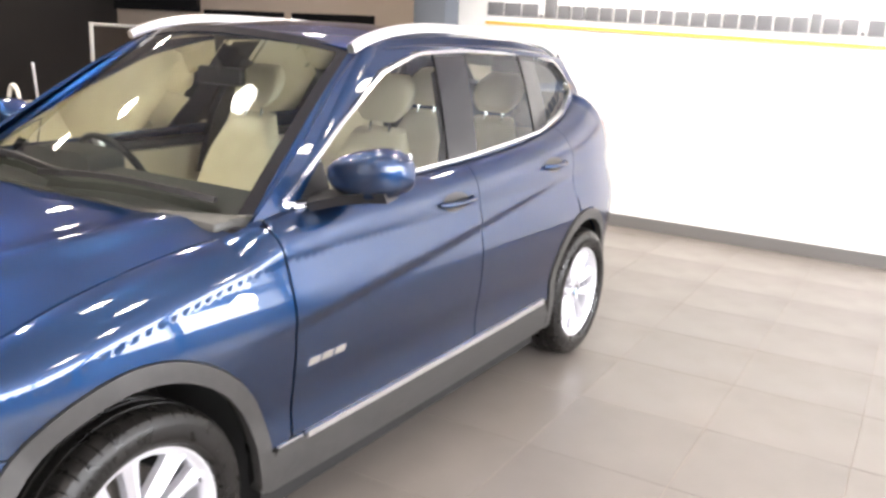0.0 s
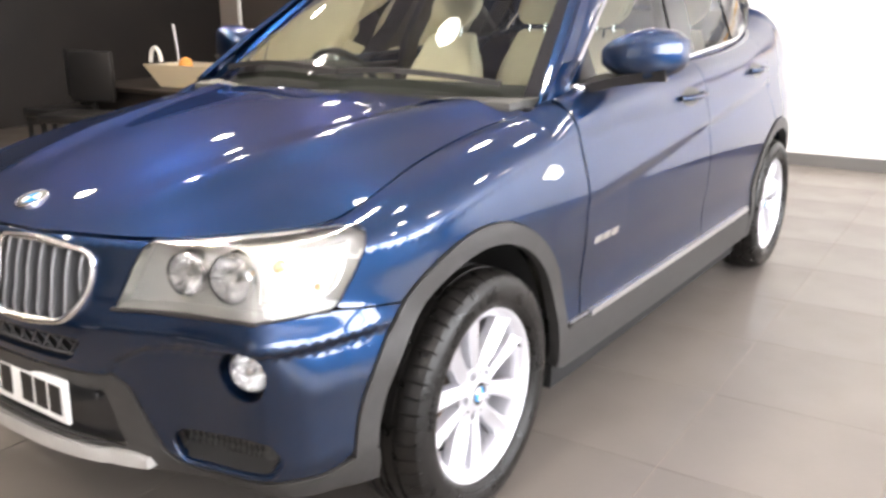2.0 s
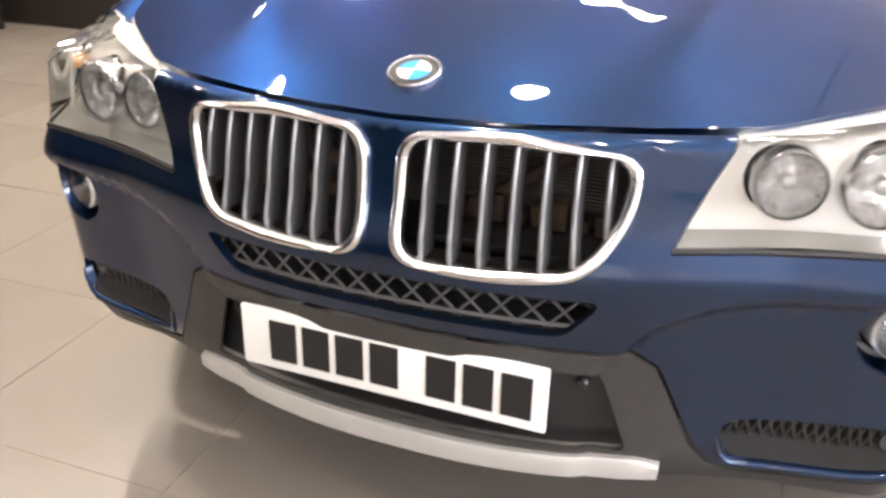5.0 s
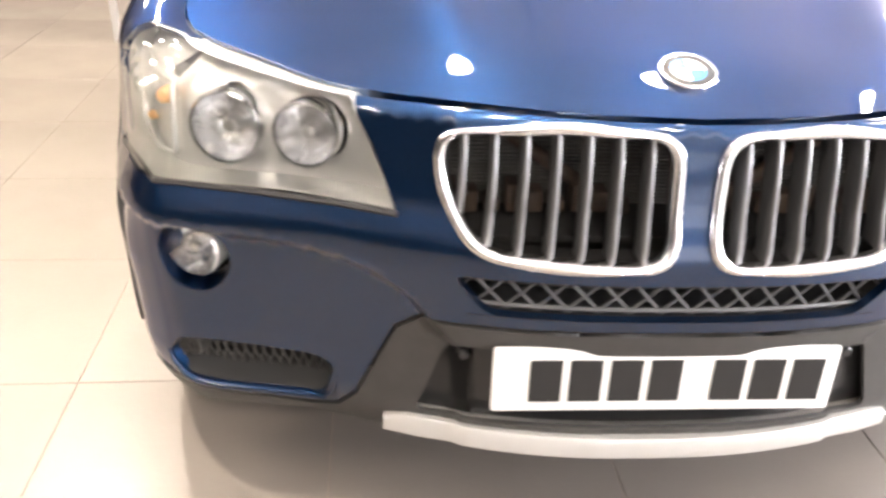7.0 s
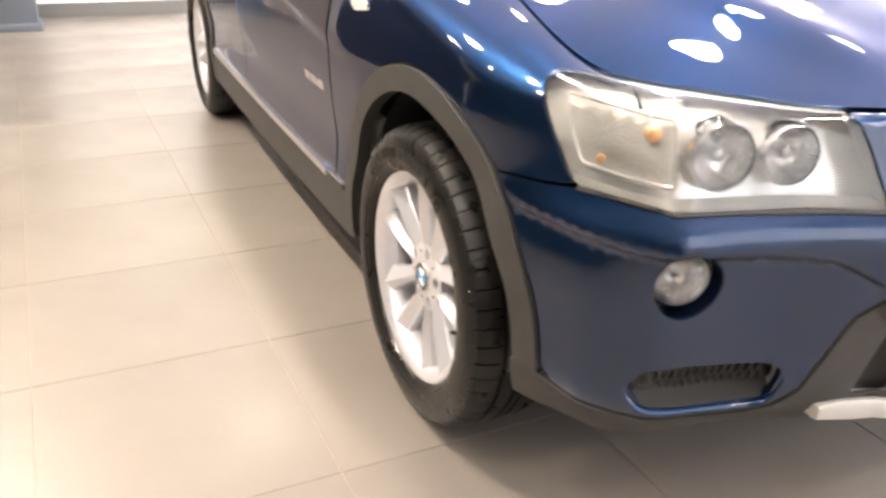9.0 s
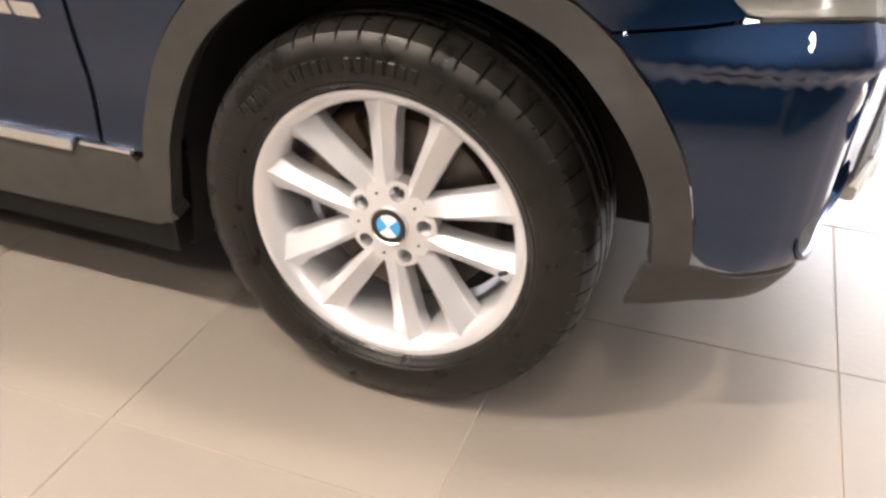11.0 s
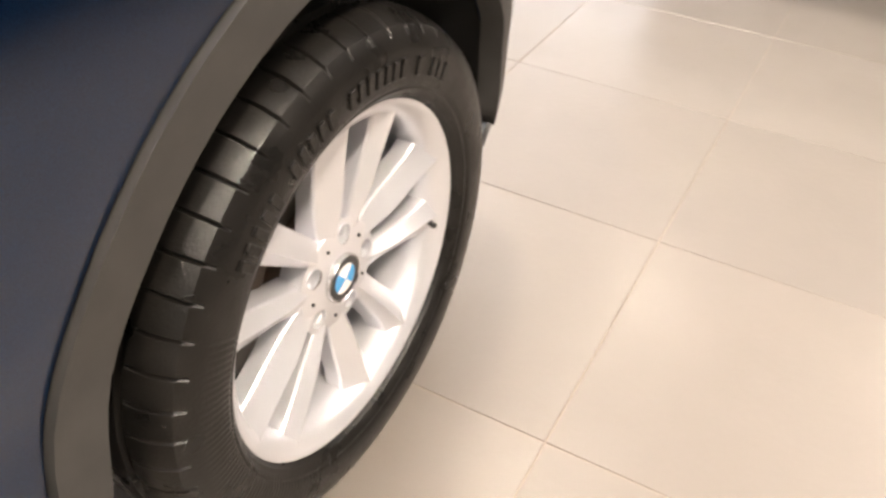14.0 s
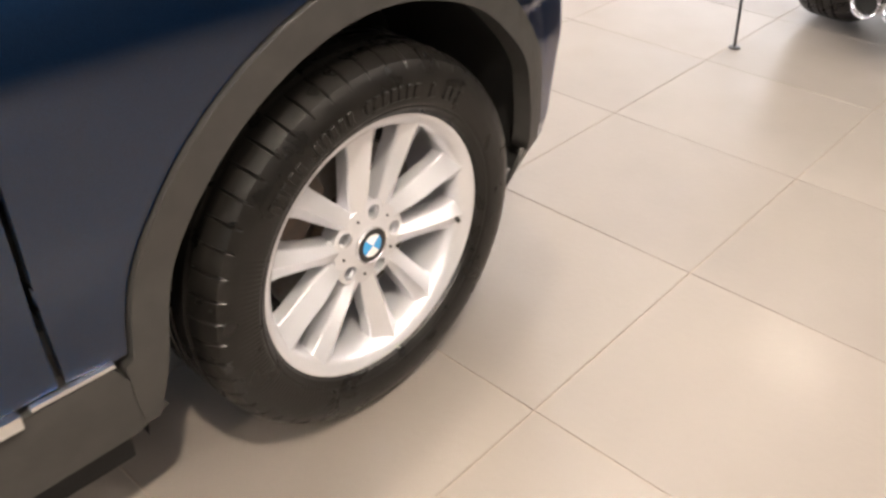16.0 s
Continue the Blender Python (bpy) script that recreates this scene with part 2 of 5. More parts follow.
def panel(name, surf, poly, m, parent, holes=(), step=0.03, off=0.0, flange=0.012, flip=1, label=""):
    """A sheet cut to an outline (and holes) in a surface's own two coordinates, with turned-in edges."""
    loops = [dense(list(poly), step)] + [dense(list(h), step * 0.7) for h in holes]
    verts, edges = [], []
    for lp in loops:
        k = len(verts)
        verts += lp
        edges += [(k + i, k + (i + 1) % len(lp)) for i in range(len(lp))]
    nb = len(verts)
    xs, ys = [p[0] for p in loops[0]], [p[1] for p in loops[0]]
    near = [p for lp in loops for p in lp]
    arr = np.array(near)
    for i in range(int((max(xs) - min(xs)) / step) + 1):
        for j in range(int((max(ys) - min(ys)) / step) + 1):
            p = (min(xs) + (i + 0.5) * step, min(ys) + (j + 0.5 * (i % 2) + 0.25) * step)
            if inside(p, loops[0]) and not any(inside(p, h) for h in loops[1:]) and np.min(np.sum((arr - p) ** 2, 1)) > (step * 0.45) ** 2:
                verts.append(p)
    v2, _, tris, *_ = delaunay_2d_cdt([Vector(v) for v in verts], edges, [], 0, 1e-6)
    keep = []
    for t in tris:
        c = [sum(v2[i][k] for i in t) / 3 for k in (0, 1)]
        if inside(c, loops[0]) and not any(inside(c, h) for h in loops[1:]):
            keep.append(tuple(t))
    pts, nrm = [], []
    for v in v2:
        n = normal_of(surf, v[0], v[1]) * flip
        pts.append(Vector(surf(v[0], v[1])) + n * off)
        nrm.append(n)
    faces = []
    for t in keep:
        a, b, c = (pts[i] for i in t)
        faces.append(t if (b - a).cross(c - a).dot(nrm[t[0]]) > 0 else t[::-1])
    if flange:
        count = {}
        for t in faces:
            for a, b in zip(t, t[1:] + t[:1]):
                count[(a, b)] = 1
        rim = [(a, b) for a, b in count if (b, a) not in count]
        deep = {}
        for a, b in rim:
            for q in (a, b):
                if q not in deep:
                    deep[q] = (len(pts), len(pts) + 1)
                    pts += [pts[q].copy(), pts[q] - nrm[q] * flange]
                    nrm += [Vector((0, 0, 0)), Vector((0, 0, 0))]
        for a, b in rim:
            o = (pts[b] - pts[a]).cross(nrm[a])
            for q in (a, b):
                for z in deep[q]:
                    nrm[z] = nrm[z] + o
            faces.append((deep[b][0], deep[a][0], deep[a][1], deep[b][1]))
        nrm = [n.normalized() if n.length > 1e-9 else Vector((0, 0, 1)) for n in nrm]
    return put(name, mesh_of(name, pts, faces, m, nrm), parent, label)


# ---------- the blue car: its surfaces ----------
# Axes: front towards -y, the car's left towards +x, front axle at y = 0.
PLAN = [(0, -0.815), (0.15, -0.81), (0.3, -0.787), (0.44, -0.745), (0.56, -0.706), (0.66, -0.689), (0.764, -0.666), (0.815, -0.602), (0.848, -0.517), (0.879, -0.40),
        (0.898, -0.24), (0.912, 0), (0.920, 0.25), (0.934, 0.7), (0.942, 1.4), (0.943, 2.2), (0.932, 2.75), (0.900, 3.10), (0.838, 3.38), (0.70, 3.60), (0.4, 3.74), (0, 3.78)]
fine = []
for i in range(len(PLAN) - 1):
    p0, p1, p2, p3 = (Vector(PLAN[min(max(k, 0), len(PLAN) - 1)]) for k in (i - 1, i, i + 1, i + 2))
    if i == 0:
        p0 = Vector((-PLAN[1][0], PLAN[1][1]))
    for j in range(12):
        t = j / 12
        fine.append(0.5 * (2 * p1 + (p2 - p0) * t + (2 * p0 - 5 * p1 + 4 * p2 - p3) * t * t + (3 * p1 - p0 - 3 * p2 + p3) * t**3))
fine.append(Vector(PLAN[-1]))
for _ in range(6):
    fine = [fine[0]] + [(a + 2 * b + c) / 4 for a, b, c in zip(fine, fine[1:], fine[2:])] + [fine[-1]]
FX, FY = np.array([p.x for p in fine]), np.array([p.y for p in fine])
FU = np.r_[0, np.cumsum(np.hypot(np.diff(FX), np.diff(FY)))]
kx, ky = spline(FU[::6], FX[::6]), spline(FU[::6], FY[::6])
CORNER = float(np.interp(-0.5, FY, FU))


def ux(x):
    """Way along the outline from the nose to half-width x, in front."""
    k = int(np.searchsorted(FY, -0.35))
    return math.copysign(float(np.interp(abs(x), FX[:k], FU[:k])), x)


def uy(y):
    """Way along the outline to the station y on the side."""
    return float(np.interp(y, FY, FU))


zc = spline((-0.80, -0.74, -0.65, -0.55, -0.4, 0, 0.35, 0.7), (0.846, 0.868, 0.900, 0.929, 0.968, 1.045, 1.09, 1.12))
kdrop = spline((-0.8, -0.7, -0.6, -0.5, -0.44, -0.35, -0.2, 0, 0.4, 0.7), (0.17, 0.19, 0.190, 0.180, 0.170, 0.148, 0.128, 0.128, 0.108, 0.09))
belt = spline((0.5, 0.7, 1.5, 2.4, 2.9, 3.3, 3.7), (1.075, 1.10, 1.13, 1.175, 1.235, 1.32, 1.36))


def hood_z(x, y):
    xr = 0.30 + 0.24 * (y + 0.7)
    f = min(max((y + 0.72) / 0.3, 0.0), 1.0)
    return zc(y) - kdrop(y) * x * x + 0.014 * f * f * (3 - 2 * f) * math.exp(-(((abs(x) - xr) / 0.075) ** 2)) - 0.004 * math.exp(-((x / 0.16) ** 2))


front_in = spline((0.2, 0.30, 0.36, 0.42, 0.52, 0.63, 0.66, 0.73, 0.80, 0.9), (0.15, 0.072, 0.044, 0.036, 0.022, 0.004, 0.003, 0.026, 0.038, 0.050))
side_in = spline((0.2, 0.34, 0.41, 0.50, 0.62, 0.77, 0.85, 0.93, 0.965, 1.0, 1.4), (0.045, 0.020, 0.016, 0.021, 0.009, 0.0, 0.010, 0.032, 0.042, 0.052, 0.06))
glass_base = spline((0.3, 0.7, 1.5, 2.4, 3.0, 3.4), (0.775, 0.80, 0.806, 0.785, 0.722, 0.648))


def glass_x(y, z):
    d = max(z - 1.08, -0.2)
    return glass_base(y) - 0.36 * d - 0.18 * d * d


shoulder_w = spline((0, CORNER - 0.15, CORNER + 0.2, uy(0), uy(0.4), uy(0.7), uy(1.5), uy(2.6), uy(3.2), FU[-1]), (0.842, 0.834, 0.826, 0.880, 0.945, 0.965, 0.975, 0.985, 0.99, 1.0))


UC = ux(0.80)  # where the bonnet's side gap meets the lamp
# the bonnet's edge seen from above, against the way round the outline
EDGE_U = (0, ux(0.1), ux(0.2), ux(0.35), ux(0.44), ux(0.52), ux(0.62), ux(0.72), UC, uy(-0.5), uy(-0.40), uy(-0.3), uy(-0.1), uy(0.1), uy(0.3), uy(0.45), uy(0.6))
edge_x = spline(EDGE_U, (0, 0.098, 0.195, 0.340, 0.424, 0.497, 0.575, 0.648, 0.706, 0.736, 0.752, 0.756, 0.735, 0.724, 0.731, 0.757, 0.77))
edge_y = spline(EDGE_U, (-0.762, -0.758, -0.745, -0.704, -0.671, -0.630, -0.560, -0.493, -0.438, -0.398, -0.345, -0.268, -0.085, 0.106, 0.305, 0.455, 0.6))
SIDE_TOP = uy(0.55)
crease = spline((ux(0.30), ux(0.345), ux(0.39), ux(0.44), ux(0.52), ux(0.62), ux(0.75), uy(-0.4)), (0.49, 0.53, 0.585, 0.622, 0.643, 0.652, 0.658, 0.668))


def rim_of(u):
    """The upper edge of the skin at u, on the car's left half."""
    a = abs(u)
    y = ky(a)
    if a < SIDE_TOP:
        ex, ey = edge_x(a), edge_y(a)
        p = Vector((ex, ey, hood_z(ex, ey) - 0.003))
        if y > 0.4:
            p = p.lerp(Vector((glass_x(y, belt(y)) + 0.004, y, belt(y))), min((y - 0.4) / 0.15, 1))
        return p
    near = Vector((glass_x(y, belt(y)) + 0.004, y, belt(y)))
    if y < 3.2:
        return near
    tx, ty = kx(a + 1e-3) - kx(a - 1e-3), ky(a + 1e-3) - ky(a - 1e-3)
    k = math.hypot(tx, ty) or 1.0
    i0 = side_in(shoulder_w(a)) + 0.24
    f = min((y - 3.2) / 0.2, 1.0)
    return near.lerp(Vector((kx(a) - ty / k * i0, y + tx / k * i0, 1.345)), f * f * (3 - 2 * f))


def body(u, w):
    """The car's lower skin: u along the outline (negative on the right), w the height."""
    a, s = min(abs(u), FU[-1] - 0.003), (1 if u >= 0 else -1)
    e = 2e-3
    lo = max(a - e, 0)
    tx, ty = kx(a + e) - kx(lo), ky(a + e) - ky(lo)
    if a < 0.004:
        tx, ty = 1.0, 0.0
    k = math.hypot(tx, ty)
    b = min(max((a - CORNER + 0.05) / 0.33, 0), 1)
    b = b * b * (3 - 2 * b)
    sh = shoulder_w(a)
    low = min(w, sh)
    ins = (1 - b) * front_in(low) + b * side_in(low)
    if 0.35 < ky(a) < 3.3:  # swage line rising along the doors
        f = min((ky(a) - 0.35) / 0.5, (3.3 - ky(a)) / 0.6, 1.0)
        d = 0.79 + 0.105 * (ky(a) - 0.5) - low
        if d > 0:
            k2 = min(d / 0.05, 1.0)
            ins += 0.016 * f * k2 * k2 * (3 - 2 * k2) * math.exp(-d / 0.25)
    if 0.32 < kx(a) and ky(a) < -0.34:  # crease under the lamp that sweeps down to the lower grille
        d = crease(a) - low
        if d > 0:
            k2 = min(d / 0.022, 1.0)
            ins += 0.020 * min((-0.34 - ky(a)) / 0.12, 1.0) * k2 * k2 * (3 - 2 * k2) * max(1 - d / 0.26, 0)
    if -0.67 < ky(a) < 0.3 and low < 0.70:  # fuller lower corner ahead of the front wheel
        g = min((ky(a) + 0.67) / 0.13, (0.3 - ky(a)) / 0.5, 1.0)
        h = min((0.70 - low) / 0.16, 1.0)
        ins -= 0.030 * g * g * (3 - 2 * g) * h * h * (3 - 2 * h)
    x, y, z = kx(a) - ty / k * ins, ky(a) + tx / k * ins, w
    if w > sh:
        e_ = rim_of(a)
        q = min((w - sh) / max(e_.z - sh, 0.012), 1.3) * math.pi / 2
        c = 1 - math.cos(q)
        x, y = x + (e_.x - x) * c, y + (e_.y - y) * c
        z = sh + (e_.z - sh) * math.sin(min(q, math.pi / 2))
    return (s * x, y, z)


def top_w(u):
    return rim_of(u).z


def edge_top(u, off=0.0):
    return body(u, top_w(u) + off)


ARCH_F, ARCH_R = (0.0, 0.343), (2.815, 0.345)


front_swell = spline((-14, 10, 35, 60, 85, 110, 130, 150, 170, 190), (-0.004, 0.001, 0.003, 0.009, 0.018, 0.021, 0.030, 0.030, 0.025, 0.015))
rear_swell = spline((-14, 10, 35, 60, 85, 110, 130, 150, 170, 190), (0.0, 0.002, -0.015, -0.013, 0.0, 0.013, 0.019, 0.016, -0.006, -0.012))


def arc(c, r, a0, a1, n=24):
    """Points (y, z) round an arch centre, from a0 to a1 degrees (0 to the rear, 90 up)."""
    out = []
    for i in range(n + 1):
        a = radians(a0 + (a1 - a0) * i / n)
        k = r + (front_swell if c is ARCH_F else rear_swell)(a0 + (a1 - a0) * i / n)
        out.append((c[0] + k * math.cos(a), c[1] + k * math.sin(a)))
    return out


def side(pts, s):
    return [(s * uy(y), z) for y, z in pts]


car = thing("car", "dark blue metallic estate car with grey cladding and alloy wheels", "car")


# orientation of the skin's normal
BF = 1 if normal_of(body, 0.3, 0.6).y < 0 else -1

# --- outlines on the front ---
KID = rounded([(0.024, 0.660), (0.028, 0.838), (0.19, 0.845), (0.362, 0.828), (0.350, 0.740), (0.296, 0.668), (0.17, 0.655)], 0.045, 6)
SLOT = rounded([(-0.325, 0.632), (0.325, 0.632), (0.275, 0.568), (-0.275, 0.568)], 0.02, 3)
FOG = [(0.716 + 0.062 * math.cos(t), 0.594 + 0.061 * math.sin(t)) for t in np.linspace(0, 2 * math.pi, 28, endpoint=False)]
INTAKE = rounded([(0.528, 0.352), (0.510, 0.412), (0.535, 0.428), (0.70, 0.440), (0.778, 0.434), (0.798, 0.400), (0.778, 0.366), (0.68, 0.352)], 0.014, 3)
TRAP = rounded([(-0.46, 0.30), (-0.385, 0.52), (-0.36, 0.545), (0.36, 0.545), (0.385, 0.52), (0.46, 0.30)], 0.025, 4)


def front(pts, s=1):
    """Outline given by half-width and height, on the skin."""
    return [(s * ux(x), z) for x, z in pts]


def lamp_runs(g=0.0):
    """The lamp's four edges: inner, top (along the bonnet), outer, lower; g grows them."""
    inner = [(ux(0.412) - g * 1.3, 0.712 - g), (ux(0.432) - g * 1.2, 0.755), (ux(0.452) - g * 1.2, 0.798), (ux(0.474) - g, 0.838)]
    u0 = ux(0.484)
    top = [(u0 + (UC - u0) * i / 10, top_w(u0 + (UC - u0) * i / 10) - 0.006 + g * 0.4) for i in range(11)]
    p, q = top[-1], (uy(-0.412), 0.868 + g)
    top += [(p[0] + (q[0] - p[0]) * t, p[1] + (q[1] - p[1]) * t + 0.004 * math.sin(math.pi * t)) for t in (0.25, 0.5, 0.75, 1.0)]
    outer = [(uy(-0.402) + g, 0.858 + g * 0.5), (uy(-0.412) + g, 0.842), (uy(-0.442) + g, 0.795), (uy(-0.482) + g, 0.742), (uy(-0.497) + g, 0.730 - g * 0.5)]
    lower = [(uy(-0.515), 0.724 - g), (ux(0.76), 0.721 - g), (ux(0.62), 0.718 - g), (ux(0.50), 0.715 - g)]
    return inner, top, outer, lower


def lamp_outline(g=0.0):
    return [p for run in lamp_runs(g) for p in run]


# bumper with the nose between the lamps
def bumper_outline(s):
    inner, _, _, lower = lamp_runs(0.004)
    inner, lo = inner[::-1], lower[::-1]
    pts = []
    n = 16
    for i in range(n + 1):  # along the bonnet's edge to the lamp
        u = ux(0.475) * i / n
        pts.append((u, top_w(u) - 0.004))
    pts += inner + lo
    pts += [(uy(-0.49), 0.717), (uy(-0.44), 0.710), (uy(-0.38), 0.704), (uy(-0.33), 0.698)]
    pts += [(uy(y), z) for y, z in arc(ARCH_F, 0.456, 132, 175, 12) if z < 0.69]
    pts += [(uy(-0.50), 0.362), (uy(-0.535), 0.350)] + [(ux(0.78), 0.338), (ux(0.66), 0.325), (ux(0.555), 0.318), (ux(0.515), 0.330), (ux(0.48), 0.372), (ux(0.415), 0.515), (ux(0.37), 0.545), (0, 0.548)]
    if s < 0:
        pts = [(-u, w) for u, w in pts][::-1]
    return pts


right = bumper_outline(-1)
left = bumper_outline(1)
outline = left[:-1] + right[:-1]
outline = [p for i, p in enumerate(outline) if math.dist(p, outline[i - 1]) > 0.004]
FOGH = {s: front(FOG, s) for s in (1, -1)}
panel("bumper", body, outline, PAINT, car, [front(KID), front(KID, -1), front(SLOT), FOGH[1], FOGH[-1], front(INTAKE), front(INTAKE, -1)], 0.015, 0.0, 0.014, BF, "blue painted front bumper cover")

# lower grey cladding with the recessed plate field
low = [(uy(-0.410), 0.366), (uy(-0.44), 0.372), (uy(-0.49), 0.358), (uy(-0.53), 0.344)] + [(ux(0.78), 0.333), (ux(0.66), 0.320), (ux(0.555), 0.313), (ux(0.51), 0.326), (ux(0.474), 0.37), (ux(0.410), 0.512), (ux(0.367), 0.540), (0, 0.543)]
low_r = [(-u, w) for u, w in low][::-1]
bottom = [(-uy(-0.392), 0.276), (-uy(-0.44), 0.272), (-uy(-0.55), 0.280), (-ux(0.6), 0.290), (0, 0.280), (ux(0.6), 0.290), (uy(-0.55), 0.280), (uy(-0.44), 0.272), (uy(-0.392), 0.276)]
hole = rounded([(ux(-0.385), 0.352), (ux(-0.34), 0.485), (ux(-0.32), 0.505), (ux(0.32), 0.505), (ux(0.34), 0.485), (ux(0.385), 0.352)], 0.02, 3)
panel("lower_cladding", body, low[:-1] + low_r + bottom, PLASTIC, car, [hole], 0.03, 0.004, 0.008, BF, "dark grey plastic lower bumper cladding")
panel("plate_field", body, dense(rounded([(ux(-0.41), 0.335), (ux(-0.35), 0.515), (ux(0.35), 0.515), (ux(0.41), 0.335)], 0.02, 3), 0.05), BLACK, car, (), 0.035, -0.02, 0.0, BF)
bm, rows = bmesh.new(), []
for x in np.linspace(-0.440, 0.440, 49):
    k = min(1.0, (0.458 - abs(x)) / 0.05)
    c = Vector(body(ux(x), 0.32))
    rows.append([bm.verts.new((c.x, c.y - o, 0.293 + z * (0.5 + 0.5 * k) + 0.012 * (x / 0.45) ** 2)) for z, o in ((0.004, -0.05), (0.0, 0.018), (0.003, 0.024), (0.034, 0.026), (0.040, 0.022), (0.043, -0.03))])
for a, b in zip(rows, rows[1:]):
    for j in range(5):
        bm.faces.new((a[j], b[j], b[j + 1], a[j + 1]))
for r in (rows[0], rows[-1]):
    bm.faces.new(r)
part("skid_strip", bm, SKID, car, "silver painted skid strip under the number plate", 40)
for s in (1, -1):
    p = Vector(body(s * ux(0.305), 0.475))
    part("sensor", lathe([(0, 0.004), (0.007, 0.004), (0.010, 0.0), (0.010, -0.02)], "y", 14, Matrix.Translation(p + Vector((0, 0.0145, 0))) @ Matrix.Rotation(radians(180), 4, "X")), BLACK, car)

# number plate
plate = part("number_plate", box(-0.26, 0.26, -0.006, 0.004, -0.0555, 0.0555, bevel=0.004), WHITE_PLATE, car, "white number plate with black characters")
plate.matrix_local = pose(0, -0.788, 0.462, -2, 0, 0)
for k in range(7):  # seven characters, as plain bars
    x = -0.205 + k * 0.060 + (0.035 if k > 3 else 0)
    b = part("bar", box(x, x + 0.048, -0.0085, -0.0055, -0.036, 0.036), INK, plate)

# kidneys: chrome rings, slats, radiator
for s in (1, -1):
    ring = [Vector(body(s * ux(x), z)) for x, z in dense(KID, 0.012)]
    c = sum(ring, Vector()) / len(ring)
    n = [normal_of(body, s * ux(x), z) * BF for x, z in dense(KID, 0.012)]
    kidney = put("kidney_grille", None, car)
    tagged(kidney, "chrome kidney grille with grey slats")
    bm = bmesh.new()
    rows = []
    for p, m_ in zip(ring, n):
        o = (p - c)
        o = (o - m_ * o.dot(m_)).normalized()
        prof = [(0.006, -0.012), (0.006, 0.006), (0.003, 0.011), (-0.003, 0.013), (-0.010, 0.009), (-0.0125, 0.0), (-0.0130, -0.008)]
        rows.append([bm.verts.new(p + o * a + m_ * h) for a, h in prof])
    for i in range(len(rows)):
        a, b = rows[i], rows[(i + 1) % len(rows)]
        for j in range(len(a) - 1):
            bm.faces.new((a[j], b[j], b[j + 1], a[j + 1]))
    part("chrome_ring", bm, CHROME, kidney, "polished chrome surround", 60)
    for k in range(7):
        x = 0.066 + k * 0.0425
        zs = [z for (xa, z), (xb, z2) in zip(dense(KID, 0.004), dense(KID, 0.004)[1:]) if abs(xa - x) < 0.006]
        z0, z1 = min(zs) + 0.006, max(zs) - 0.006
        bm = bmesh.new()
        rows = []
        for i in range(9):
            f = i / 8
            z = z0 + (z1 - z0) * f
            p = Vector(body(s * ux(x), z))
            bow = 0.012 - 0.012 * (1 - (2 * f - 1) ** 2)
            wd = 0.0055
            rows.append([bm.verts.new(p + Vector((s * a, d, 0))) for a, d in ((-wd, bow + 0.004), (-wd * 0.6, bow - 0.004), (wd * 0.6, bow - 0.004), (wd, bow + 0.004), (wd * 0.8, bow + 0.034), (-wd * 0.8, bow + 0.034))])
        for a, b in zip(rows, rows[1:]):
            for j in range(6):
                bm.faces.new((a[j], a[(j + 1) % 6], b[(j + 1) % 6], b[j]))
        bm.faces.new(rows[0])
        bm.faces.new(rows[-1][::-1])
        slat = part("slat", bm, SLATM, kidney, "", 40)
        pts = [Vector(body(s * ux(x), z0 + (z1 - z0) * f)) + Vector((0, 0.012 * (2 * f - 1) ** 2 - 0.005, 0)) for f in np.linspace(0, 1, 9)]
        part("slat_edge", sweep(pts, circle(0.0036, 6), up=(0, 1, 0)), SLATE, slat, "bright front edge", 60)
# radiator, its box near-black so the cavity's shade is in the colour
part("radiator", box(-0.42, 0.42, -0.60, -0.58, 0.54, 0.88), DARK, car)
fin = part("radiator_fin", box(-0.36, 0.36, -0.607, -0.60, 0.665, 0.668), RADIATOR, car)
for k in range(1, 34):
    put("radiator_fin", fin.data, car).location = (0, 0, 0.006 * k)
for s in (1, -1):
    part("brace", sweep([Vector((s * 0.34, -0.615, 0.86)), Vector((s * 0.2, -0.625, 0.76)), Vector((s * 0.05, -0.635, 0.66))], circle(0.012, 8)), RUST, car, "", 60)
    for k in range(9):
        bm = bmesh.new()
        add_box(bm, s * (0.06 + 0.033 * k) - 0.012, s * (0.06 + 0.033 * k) + 0.012, -0.65, -0.61, 0.668, 0.69 + 0.012 * (k % 3), 0.004)
        part("bracket", bm, RUST, car)
part("inner_shroud", box(-0.45, 0.45, -0.72, -0.58, 0.655, 0.664), DARK, car)

# mesh in the slot
bm = bmesh.new()
for k in range(-13, 14):
    for d in (1, -1):
        x0 = k * 0.045
        q = []
        for i in range(5):
            z = 0.566 + 0.068 * i / 4
            x = x0 + d * (z - 0.600) * 0.9
            if abs(x) < 0.335:
                q.append(Vector(body(ux(x), z)) + Vector((0, 0.022, 0)))
        if len(q) > 1:
            add_sweep(bm, q, circle(0.0026, 5), up=(0, 1, 0))
add_sweep(bm, [Vector(body(ux(x), 0.578)) + Vector((0, 0.02, 0)) for x in np.linspace(-0.30, 0.30, 21)], circle(0.004, 6))
part("grille_mesh", bm, SLATM, car, "dark honeycomb mesh slot")
# near-black sheet standing in for the shade deep in the slot
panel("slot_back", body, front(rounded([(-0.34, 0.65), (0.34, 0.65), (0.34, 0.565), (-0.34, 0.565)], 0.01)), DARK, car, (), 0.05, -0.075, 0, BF)
